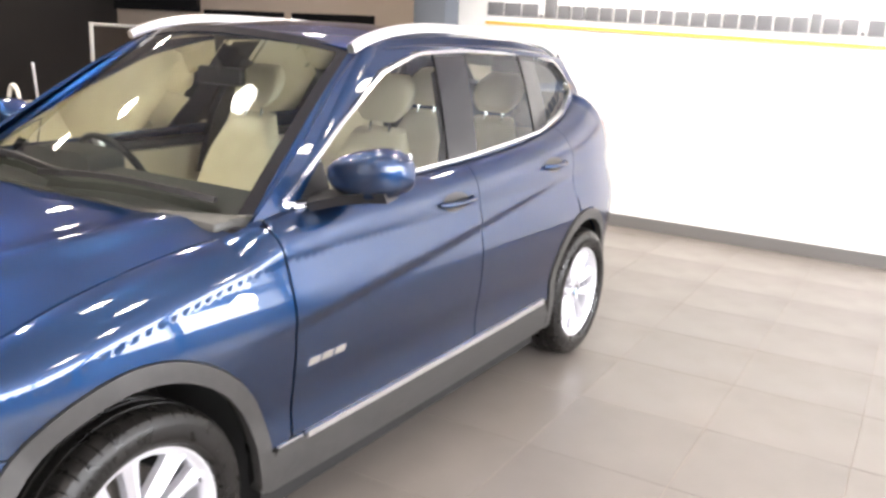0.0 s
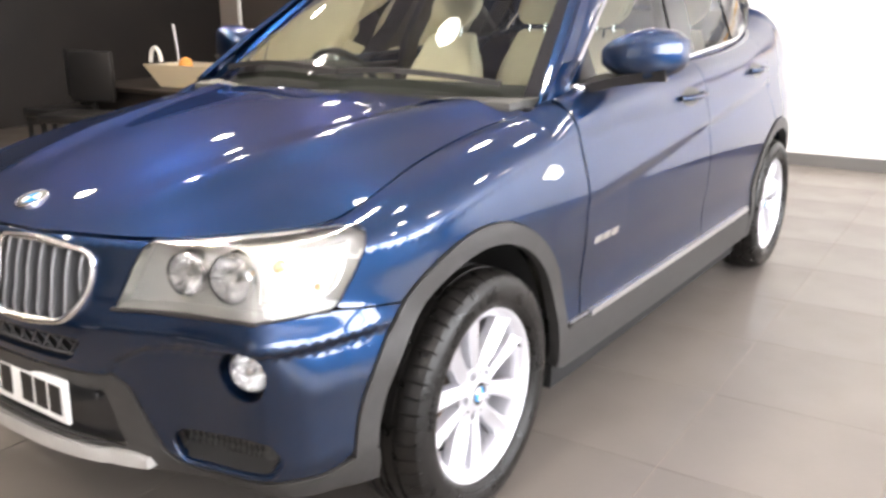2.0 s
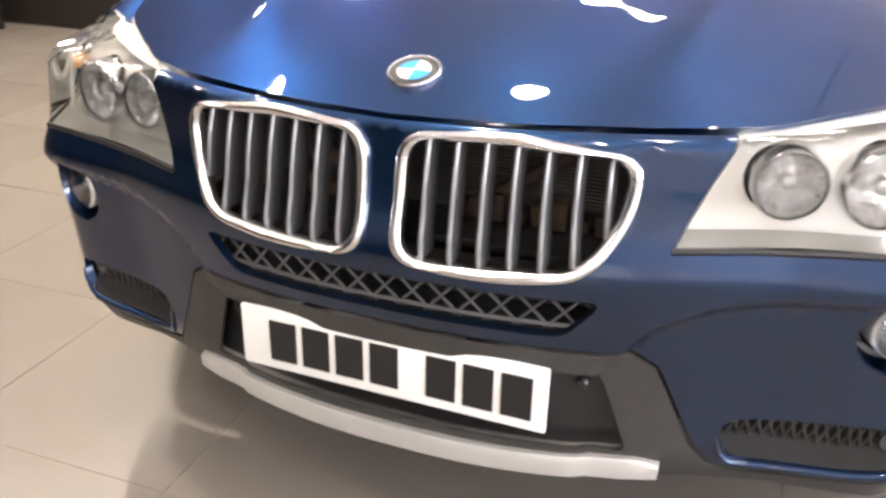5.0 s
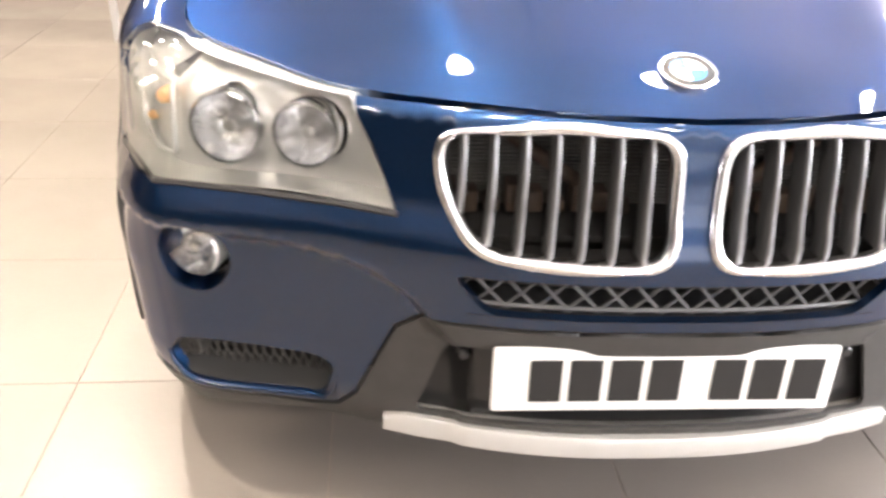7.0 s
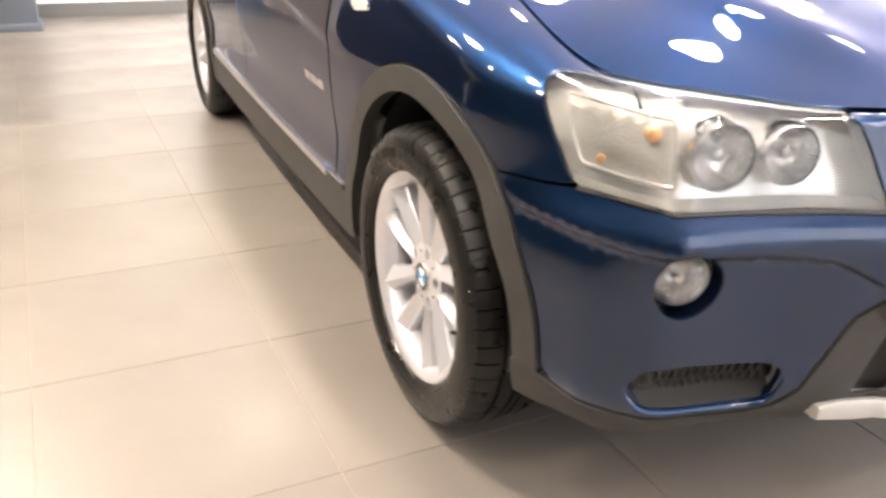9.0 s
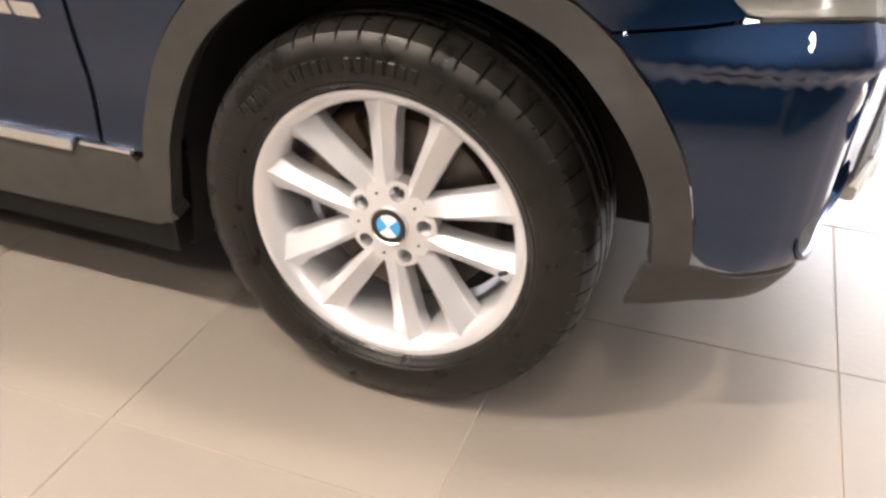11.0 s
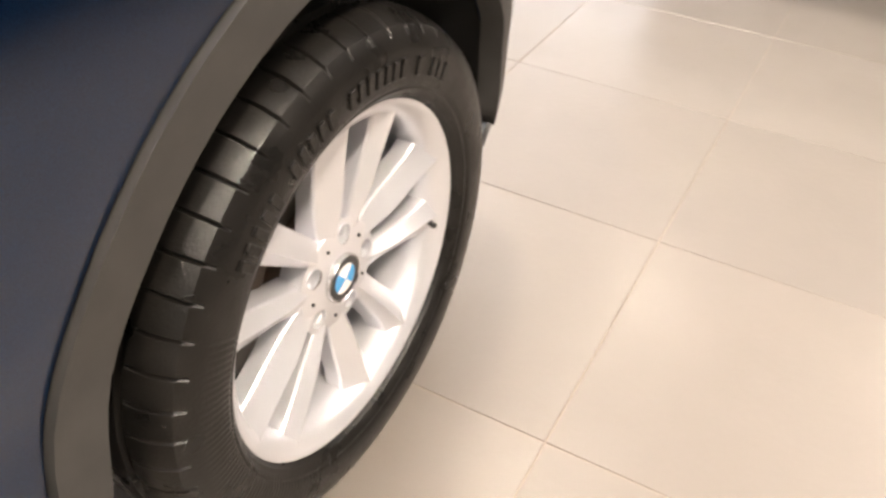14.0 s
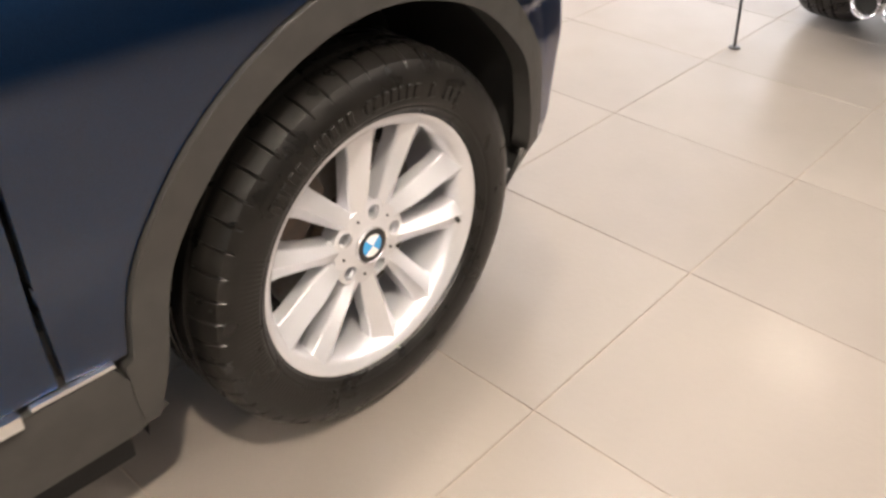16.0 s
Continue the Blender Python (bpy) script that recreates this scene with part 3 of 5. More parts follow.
panel("slot_ledge", lambda a, b: (a, Vector(body(ux(a), 0.57)).y + b, 0.567 + b * 0.1), [(-0.30, 0.0), (0.30, 0.0), (0.31, 0.08), (-0.31, 0.08)], BLACK, car, (), 0.04, 0, 0, 1)

# fog lamps and lower side intakes
for s in (1, -1):
    c = Vector(body(s * ux(0.716), 0.594))
    nn = normal_of(body, s * ux(0.716), 0.594) * BF
    aim = Vector((s * 0.42, -1, 0.0)).normalized()
    q = aim.to_track_quat("Z", "Y").to_matrix().to_4x4()
    fog = put("fog_lamp", None, car)
    tagged(fog, "round clear fog lamp")
    fog.matrix_local = Matrix.Translation(c - nn * 0.034 + Vector((s * 0.004, 0, 0.002))) @ q
    panel("fog_recess", lambda a, b: tuple(Vector(body(a, b)) - nn * 0.004), [(s * u, w) for u, w in [(ux(0.716 + 0.0625 * math.cos(t)), 0.594 + 0.0615 * math.sin(t)) for t in np.linspace(0, 2 * math.pi, 28, endpoint=False)]], PAINT, car, [[(s * u, w) for u, w in [(ux(0.716 + 0.061 * math.cos(t)), 0.594 + 0.060 * math.sin(t)) for t in np.linspace(0, 2 * math.pi, 28, endpoint=False)]]], 0.03, 0.0, 0.055, BF)
    part("tube", lathe([(0.060, -0.014), (0.052, -0.016), (0.050, -0.05), (0.0, -0.05)], "z", 28), PIANO, fog)
    part("reflector", lathe([(0.043, 0.014), (0.038, -0.006), (0.027, -0.026), (0.012, -0.034), (0.0, -0.034)], "z", 28), REFLECT, fog, "", 60)
    bm = lathe([(0.047, -0.02), (0.047, 0.012), (0.0435, 0.017)], "z", 28)
    part("bezel", bm, HOUSE, fog)
    part("lens", lathe([(0.0445, 0.010), (0.039, 0.020), (0.026, 0.026), (0.0, 0.029)], "z", 28), LENS, fog, "", 60)
    part("bulb", lathe([(0.0, 0.012), (0.008, 0.010), (0.012, 0.0), (0.012, -0.03)], "z", 14), REFLECT, fog)
    # intake: near-black sheet as the recess's shade, bars, painted lower blade, sensor plug
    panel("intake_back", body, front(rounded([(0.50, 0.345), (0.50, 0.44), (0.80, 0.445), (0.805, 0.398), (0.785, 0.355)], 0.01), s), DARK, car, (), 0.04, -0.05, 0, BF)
    bm = bmesh.new()
    for k in range(16):  # diamond mesh in the upper half of the opening
        for d in (1, -1):
            q2 = []
            for i in range(4):
                z = 0.376 + 0.062 * i / 3
                x = 0.535 + k * 0.0155 + d * 0.018 * (i / 3 - 0.5)
                q2.append(Vector(body(s * ux(x), z)) - nn * (0.030 - 0.012 * i / 3))
            add_sweep(bm, q2, circle(0.0022, 5), up=(0, 1, 0))
    part("intake_mesh", bm, PLASTIC, car)
    # sloping floor of the opening down to the painted lip
    fl_, rows = bmesh.new(), []
    for x in np.linspace(0.52, 0.788, 15):
        c0 = Vector(body(s * ux(x), 0.352 + 0.014 * max((x - 0.68) / 0.1, 0)))
        n0 = normal_of(body, s * ux(x), 0.36) * BF
        rows.append([fl_.verts.new(c0 + n0 * o + Vector((0, 0, z))) for o, z in ((0.0, 0.0), (-0.012, 0.006), (-0.032, 0.030), (-0.05, 0.050))])
    for p, q3 in zip(rows, rows[1:]):
        for j in range(3):
            fl_.faces.new((p[j], p[j + 1], q3[j + 1], q3[j]))
    part("intake_floor", fl_, DARK, car, "", 60)
    pc = Vector(body(s * ux(0.770), 0.404))
    pn = normal_of(body, s * ux(0.770), 0.404) * BF
    pm = Matrix.Translation(pc - pn * 0.027) @ pn.to_track_quat("Z", "Y").to_matrix().to_4x4()
    part("plug", lathe([(0, 0.003), (0.009, 0.003), (0.010, 0.006), (0.018, 0.006), (0.019, 0.0), (0.019, -0.03)], "z", 20, pm), PLASTIC, car)
    blade = [Vector(body(s * ux(x), z)) + normal_of(body, s * ux(x), z) * BF * 0.002 for x, z in ((0.800, 0.400), (0.797, 0.380), (0.782, 0.358), (0.745, 0.348), (0.70, 0.343), (0.62, 0.339), (0.56, 0.337), (0.530, 0.341), (0.516, 0.360), (0.505, 0.395))]
    part("intake_blade", sweep(blade, circle(0.008, 10), scale=lambda t: 1 - 0.9 * abs(2 * t - 1) ** 3), PAINT, car, "painted lower lip of the side intake", 60)

# head lamps
for s in (1, -1):
    lamp = put("headlamp", None, car)
    tagged(lamp, "clear twin-round headlamp with silver housing")
    o = [(s * u, w) for u, w in lamp_outline()]
    panel("lens", body, o, LENS, lamp, (), 0.025, 0.001, 0.0, BF)
    sink = Vector((-s * 0.034, 0.062, -0.004))
    BOWLS = ((0.528, -0.622, 0.784, 0.047), (0.645, -0.600, 0.786, 0.052))
    cuts = [[(s * (ux(x + 0.034) + r * 1.02 * math.cos(t)), z + 0.004 + r * 1.02 * math.sin(t)) for t in np.linspace(0, 2 * math.pi, 26, endpoint=False)] for x, y, z, r in BOWLS]
    panel("housing", lambda a, b: tuple(Vector(body(a, b)) + sink), o, HOUSE, lamp, cuts, 0.025, 0.0, 0.0, BF)
    rim = [Vector(body(u, w)) for u, w in dense(o, 0.02)]
    rn = [normal_of(body, u, w) * BF for u, w in dense(o, 0.02)]
    bm = bmesh.new()
    r1 = [bm.verts.new(p + sink * 0.05) for p in rim]
    r2 = [bm.verts.new(p + sink * 1.02) for p in rim]
    for i in range(len(r1)):
        j = (i + 1) % len(r1)
        bm.faces.new((r1[i], r1[j], r2[j], r2[i]))
    part("side_wall", bm, HOUSE, lamp)
    lowedge = [Vector(body(s * u, w)) + normal_of(body, s * u, w) * BF * 0.002 for u, w in [(ux(0.405), 0.708), (ux(0.5), 0.711), (ux(0.62), 0.714), (ux(0.76), 0.717), (uy(-0.51), 0.721)]]
    part("seal", sweep(lowedge, circle(0.005, 6)), BLACK, lamp)
    for x, y, z, r in BOWLS:
        m_ = Matrix.Translation((s * x, y, z)) @ Vector((s * 0.22, -1, 0.06)).to_track_quat("Z", "Y").to_matrix().to_4x4()
        part("reflector", lathe([(r, 0.016), (r * 0.96, 0.018), (r * 0.9, 0.008), (r * 0.72, -0.010), (r * 0.45, -0.022), (r * 0.2, -0.026), (0, -0.026)], "z", 30, m_), REFLECT, lamp, "", 60)
        part("lamp_ring", lathe([(r * 1.0, 0.022), (r * 1.06, 0.018), (r * 1.08, -0.012), (r * 1.02, -0.03)], "z", 30, m_), CHROME, lamp, "", 60)
        part("bulb", lathe([(0, 0.008), (r * 0.2, 0.004), (r * 0.26, -0.008), (r * 0.26, -0.03)], "z", 16, m_), SATIN, lamp)
        part("lens_dome", lathe([(r * 0.62, 0.0), (r * 0.5, 0.012), (r * 0.25, 0.02), (0, 0.022)], "z", 20, m_), LENS, lamp, "", 60)
    c = Vector(body(s * ux(0.800), 0.820))
    part("amber_bulb", lathe([(0, 0.02), (0.010, 0.013), (0.013, 0), (0.013, -0.02)], "z", 14, Matrix.Translation(c + sink * 0.75) @ Vector((s * 0.5, -1, 0)).to_track_quat("Z", "Y").to_matrix().to_4x4()), AMBER, lamp, "amber indicator bulb")
    pocket = [(s * u, w) for u, w in rounded([(ux(0.755), 0.745), (ux(0.765), 0.842), (uy(-0.46), 0.846), (uy(-0.48), 0.800), (uy(-0.51), 0.752)], 0.010, 3)]
    sunk = lambda a, b: tuple(Vector(body(a, b)) + sink * 0.8)
    panel("indicator_pocket", sunk, pocket, POCKET, lamp, (), 0.02, 0.0, 0.0, BF, "pale faceted indicator reflector")
    fr_ = [Vector(body(u, w)) + sink * 0.55 for u, w in dense(pocket, 0.02)]
    part("indicator_frame", sweep(fr_, circle(0.004, 6), closed=True, up=(0, -1, 0.01)), HOUSE, lamp, "", 60)
    c2 = Vector(body(s * uy(-0.545), 0.765)) + sink * 0.7
    part("marker_bulb", lathe([(0, 0.008), (0.007, 0.005), (0.008, 0)], "z", 10, Matrix.Translation(c2) @ Vector((s * 0.5, -1, 0)).to_track_quat("Z", "Y").to_matrix().to_4x4()), AMBER, lamp, "small amber marker bulb")

# bonnet
edge = []
for i in range(61):
    u = uy(0.46) * i / 60
    p = edge_top(u)
    edge.append((p[0] - 0.003 if i > 25 else p[0], p[1] + 0.003))
rear = [(0.60, 0.425), (0.45, 0.385), (0.25, 0.35), (0.0, 0.338)]
half = edge + rear
hood_poly = half + [(-x, y) for x, y in half[1:-1]][::-1]
panel("bonnet", lambda x, y: (x, y, hood_z(x, y)), hood_poly, PAINT, car, (), 0.022, 0.0, 0.015, 1, "blue metallic bonnet with two raised creases")
# roundel
rm = Matrix.Translation((0, -0.667, hood_z(0, -0.667) + 0.002)) @ normal_of(lambda x, y: (x, y, hood_z(x, y)), 0, -0.667).to_track_quat("Z", "Y").to_matrix().to_4x4()
badge = put("round_badge", None, car)


def roundel(parent, m_, r, turn):
    part("badge_rim", lathe([(r, -0.004), (r, 0.003), (r * 0.96, 0.0055), (r * 0.92, 0.004), (r * 0.9, 0.004)], "z", 36, m_), CHROME, parent)
    part("badge_band", lathe([(r * 0.92, 0.0035), (r * 0.6, 0.0045)], "z", 36, m_), BLACK, parent)
    for k in range(4):
        part("badge_quarter", lathe([(r * 0.62, 0.004), (r * 0.62, 0.0048), (0.0, 0.006)], "z", 9, m_, 90 * k + turn, 90 * k + 90 + turn), ROUNDEL_BLUE if k % 2 else ROUNDEL_WHITE, parent)


roundel(badge, rm, 0.041, 0)
tagged(badge, "round enamel badge in blue and white with a chrome rim")

# wings, doors, quarters, sills and arch trims
DOOR_GAPS = (0.545, 1.655, 2.62)


def side_panels(s):
    _, ltop, louter, _ = lamp_runs(0.004)
    pts = [(uy(-0.33), 0.703), (uy(-0.38), 0.709), (uy(-0.44), 0.715), (uy(-0.485), 0.722)]
    pts += louter[::-1] + [p for p in ltop[::-1] if p[0] > UC + 0.002]
    u0 = UC
    pts += [(u0 + (uy(0.50) - u0) * i / 30, top_w(u0 + (uy(0.50) - u0) * i / 30)) for i in range(31)]
    pts += [(uy(0.515), 1.04), (uy(0.535), 0.95), (uy(0.54), 0.70), (uy(0.535), 0.412), (uy(0.475), 0.405)]
    pts += [(uy(y), z) for y, z in arc(ARCH_F, 0.456, 8, 130, 26)]
    panel("wing", body, [(s * u, w) for u, w in pts], PAINT, car, (), 0.013, 0.0, 0.012, BF, "blue metallic front wing")
    # doors
    g0, g1, g2 = DOOR_GAPS
    d1 = [(uy(g0), 0.412), (uy(g0 + 0.005), 0.70), (uy(g0), 0.95), (uy(g0 - 0.02), 1.03)]
    d1 += [(uy(y), top_w(uy(y)) - 0.002) for y in np.linspace(g0 - 0.01, g1 + 0.02, 14)] + [(uy(g1 + 0.015), 0.95), (uy(g1), 0.6), (uy(g1 - 0.01), 0.412)]
    panel("front_door", body, [(s * u, w) for u, w in d1], PAINT, car, (), 0.018, 0.0, 0.014, BF, "closed blue front door")
    d2 = [(uy(g1 - 0.004), 0.412), (uy(g1 + 0.006), 0.6), (uy(g1 + 0.021), 0.95)] + [(uy(y), top_w(uy(y)) - 0.002) for y in np.linspace(g1 + 0.026, g2 + 0.08, 14)]
    d2 += [(uy(g2 + 0.06), 1.05), (uy(g2 + 0.03), 0.92)] + [(uy(y), z) for y, z in arc(ARCH_R, 0.46, 106, 172, 14)] + [(uy(2.33), 0.412)]
    panel("rear_door", body, [(s * u, w) for u, w in d2], PAINT, car, (), 0.02, 0.0, 0.014, BF, "closed blue rear door")
    # rear quarter to the tail
    qd = [(uy(g2 + 0.086), top_w(uy(g2 + 0.086)) - 0.002)] + [(uy(y), top_w(uy(y)) - 0.002) for y in np.linspace(g2 + 0.12, 3.36, 10)] + [(uy(3.40), 1.33), (uy(3.47), 0.5), (uy(3.27), 0.40)]
    qd += [(uy(y), z) for y, z in arc(ARCH_R, 0.456, 8, 104, 20)] + [(uy(g2 + 0.036), 0.92), (uy(g2 + 0.066), 1.05)]
    panel("rear_quarter", body, [(s * u, w) for u, w in qd], PAINT, car, (), 0.035, 0.0, 0.014, BF)
    # arch trims
    for nm, c, a1, a0 in (("front_arch_trim", ARCH_F, 177, -14), ("rear_arch_trim", ARCH_R, 192, -12)):
        out_ = arc(c, 0.452, a1, 7, 40) + [(c[0] + 0.462, c[1] + 0.05), (c[0] + 0.455, c[1] - 0.03), (c[0] + 0.447, c[1] - 0.075)]
        in_ = [(c[0] + 0.425, c[1] - 0.075), (c[0] + 0.402, c[1] + 0.02)] + arc(c, 0.398, 12, a1, 40)
        panel(nm, body, side(out_ + in_, s), PLASTIC, car, (), 0.03, 0.008, 0.035, BF, "grey plastic wheel arch trim")
    # sill
    sill = [(0.41, 0.28), (0.478, 0.398), (2.335, 0.398), (2.42, 0.28), (2.38, 0.262), (1.4, 0.256), (0.46, 0.256)]
    panel("sill_cladding", body, side(sill, s), PLASTIC, car, (), 0.05, 0.006, 0.04, BF, "grey plastic sill cladding")
    strip = side(dense([(0.60, 0.392), (0.60, 0.412), (2.30, 0.430), (2.30, 0.408)], 0.1), s)
    panel("sill_strip", body, strip, SATIN, car, (), 0.05, 0.014, 0.014, BF, "bright aluminium sill strip")
    thin = side(dense([(0.475, 0.402), (0.475, 0.408), (0.585, 0.410), (0.585, 0.403)], 0.05), s)
    panel("sill_line", body, thin, SATIN, car, (), 0.04, 0.008, 0.008, BF)
    # badge lettering on the door as plain bars
    for k in range(3):
        a = 0.60 + 0.062 * k
        panel("badge_bar", body, side(rounded([(a, 0.628), (a + 0.008, 0.652), (a + 0.062, 0.652), (a + 0.054, 0.628)], 0.004), s), CHROME, car, (), 0.02, 0.004, 0.004, BF)
    # side repeater
    panel("side_repeater", body, side(rounded([(0.28, 0.885), (0.34, 0.915), (0.39, 0.905), (0.40, 0.885), (0.36, 0.872)], 0.01), s), HOUSE, car, (), 0.02, 0.004, 0.004, BF, "clear side repeater")
    # door handles
    for y, z in ((1.49, 1.0), (2.42, 1.035)):
        h = [Vector(body(s * uy(y + d), z)) + Vector((s * o, 0, 0)) for d, o in ((-0.115, 0.006), (-0.10, 0.024), (-0.05, 0.034), (0.05, 0.034), (0.10, 0.024), (0.115, 0.006))]
        hd = part("door_handle", sweep(h, circle(0.011, 10, 1.0), up=(s, 0, 0)), PAINT, car, "", 60)
        cup = [(y + 0.095 * math.cos(t), z + 0.024 * math.sin(t)) for t in np.linspace(0, 2 * math.pi, 24, endpoint=False)]
        panel("handle_cup", body, side(cup, s), BLACK, car, (), 0.02, 0.0015, 0, BF)


for s in (1, -1):
    side_panels(s)

# tail: one plain closed back end
for s in (1, -1):
    t_ = [(s * (FU[-1] - 0.0), 0.30), (s * uy(3.27), 0.30), (s * uy(3.27), 0.395), (s * (uy(3.47) + 0.004), 0.50), (s * (uy(3.40) + 0.004), 1.33), (s * (FU[-1]), 1.34)]
    panel("tailgate", body, dense(t_, 0.1), PAINT, car, (), 0.06, 0.0, 0.01, BF)
    panel("tail_lamp", body, [(s * u, w) for u, w in rounded([(uy(3.46), 1.02), (uy(3.48), 1.14), (uy(3.68), 1.12), (uy(3.68), 1.03)], 0.02)], mat("red_lamp", (0.4, 0.01, 0.01), 0.15), car, (), 0.03, 0.006, 0.006, BF)

# ---------- greenhouse ----------


def wglass(y, z):
    return (glass_x(y, z), y, z)


def mirror_side(f, s):
    return lambda a, b: (s * f(a, b)[0], f(a, b)[1], f(a, b)[2])


roof_c = spline((1.0, 1.3, 1.8, 2.5, 3.2, 3.5), (1.585, 1.635, 1.665, 1.655, 1.60, 1.56))


def roof_z(x, y):
    return roof_c(y) - 0.19 * x * x - 0.5 * max(abs(x) - 0.45, 0) ** 2


ROOF_X = spline((1.05, 1.5, 2.2, 3.0, 3.36), (0.575, 0.595, 0.595, 0.545, 0.41))
DLO = rounded([(0.60, 1.10), (0.80, 1.118), (1.7, 1.148), (2.5, 1.195), (2.92, 1.262), (3.22, 1.36), (3.20, 1.44), (3.08, 1.515), (2.7, 1.55), (2.0, 1.565), (1.62, 1.552), (1.32, 1.48), (0.98, 1.315)], 0.05, 4)
for s in (1, -1):
    f = mirror_side(wglass, s)
    fl = 1 if normal_of(f, 1.5, 1.3).x * s > 0 else -1
    # painted frame between the window line and the roof, with the pillars
    outer = [(0.50, 1.075), (0.62, 1.16), (1.04, 1.445), (1.22, 1.545), (1.45, 1.60), (1.9, 1.625), (2.6, 1.618), (3.1, 1.582), (3.33, 1.53), (3.43, 1.38), (3.44, 1.30), (3.25, 1.30), (2.9, 1.225), (2.4, 1.165), (1.5, 1.12), (0.7, 1.09)]
    grow = [(y + (y - 1.9) * 0.012, z + (z - 1.33) * 0.05) for y, z in DLO]
    panel("window_frame_panel", f, outer, PAINT, car, [grow], 0.05, 0.004, 0.02, fl)
    # chrome line round the windows
    ringpts = [Vector(f(y, z)) + Vector((s * 0.008, 0, 0.002)) for y, z in dense(DLO, 0.05)]
    part("window_chrome", sweep(ringpts, [(-0.006, -0.013), (0.006, -0.011), (0.007, 0.011), (-0.006, 0.013)], closed=True, up=(s, 0, 0.3)), CHROME, car, "chrome strip round the side windows", 60)
    # glass and dark pillars
    part_of = [("front_side_window", [(0.60, 1.09), (1.64, 1.14), (1.80, 1.57), (1.60, 1.56), (1.3, 1.49), (0.95, 1.31)]),
               ("rear_side_window", [(1.80, 1.14), (2.50, 1.18), (2.62, 1.57), (1.98, 1.58)]),
               ("quarter_window", [(2.64, 1.20), (2.92, 1.25), (3.24, 1.35), (3.20, 1.45), (3.08, 1.52), (2.76, 1.56)])]
    for nm, poly in part_of:
        panel(nm, f, dense(poly, 0.1), GLASS, car, (), 0.08, -0.006, 0, fl, "clear side window with a green tint")
    panel("door_pillar", f, dense([(1.60, 1.12), (1.84, 1.13), (2.02, 1.585), (1.76, 1.58)], 0.08), PIANO, car, (), 0.06, 0.0, 0.01, fl)
    panel("rear_pillar", f, dense([(2.48, 1.17), (2.68, 1.195), (2.80, 1.575), (2.60, 1.58)], 0.08), PIANO, car, (), 0.06, 0.0, 0.01, fl)
    panel("mirror_triangle", f, dense([(0.60, 1.09), (0.86, 1.10), (0.86, 1.22)], 0.06), BLACK, car, (), 0.05, 0.0, 0.01, fl)
    # roof rail
    rl = [(s * (0.595 - 0.05 * t * t), 1.20 + 1.86 * t, roof_z(0.56, 1.20 + 1.86 * t) + 0.012 + 0.045 * (1 - abs(2 * t - 1) ** 6)) for t in np.linspace(0, 1, 24)]
    part("roof_rail", sweep(rl, [(-0.014, -0.016), (-0.016, 0.008), (-0.006, 0.02), (0.008, 0.02), (0.016, 0.006), (0.014, -0.016)]), SATIN, car, "satin aluminium roof rail", 50)
    # door mirror
    mm = bmesh.new()
    rows = []
    for i in range(11):
        t = i / 10
        ww = math.sin(math.pi * min(max(t, 0.02), 0.98)) ** 0.25
        cx, hy, hz = 0.835 + 0.235 * t, 0.092 * ww * (1 - 0.12 * t), (0.062 + 0.022 * min(t * 1.6, 1)) * ww
        rows.append([mm.verts.new((s * cx, 0.83 + 0.06 * t + hy * math.copysign(abs(math.cos(a)) ** 0.55, math.cos(a)), 1.192 + 0.012 * t + hz * math.copysign(abs(math.sin(a)) ** 0.6, math.sin(a)))) for a in np.linspace(0, 2 * math.pi, 24, endpoint=False)])
    for a, b in zip(rows, rows[1:]):
        for j in range(24):
            mm.faces.new((a[j], a[(j + 1) % 24], b[(j + 1) % 24], b[j]))
    mm.faces.new(rows[0])
    mm.faces.new(rows[-1])
    mir = put("door_mirror", None, car)
    tagged(mir, "blue door mirror with black base")
    part("mirror_shell", mm, PAINT, mir, "", 50)
    part("mirror_base", sweep([(s * 0.80, 0.74, 1.095), (s * 0.87, 0.80, 1.115), (s * 0.95, 0.86, 1.125), (s * 1.02, 0.88, 1.13)], [(-0.05, -0.012), (0.05, -0.012), (0.075, 0.022), (-0.075, 0.022)]), BLACK, mir)
    part("mirror_trim", sweep([(s * 0.81, 0.66, 1.10), (s * 0.835, 0.74, 1.102), (s * 0.84, 0.84, 1.106)], circle(0.012, 8)), CHROME, mir, "", 60)
    part("mirror_glass", box(s * 0.95 - 0.085, s * 0.95 + 0.085, 0.955, 0.960, 1.15, 1.26, 0.002), REFLECT, mir)


def shield(a, b):
    """Windscreen: a across, b from the base (0) to the roof (1)."""
    x = a * (0.745 - 0.19 * b)
    y = (0.36 + 0.20 * a * a) * (1 - b) + (1.12 + 0.14 * a * a) * b
    z = (1.085 - 0.02 * a * a) * (1 - b) + (roof_z(0.555 * a, 1.26) - 0.01) * b + 0.06 * b * (1 - b)
    return (x, y, z)


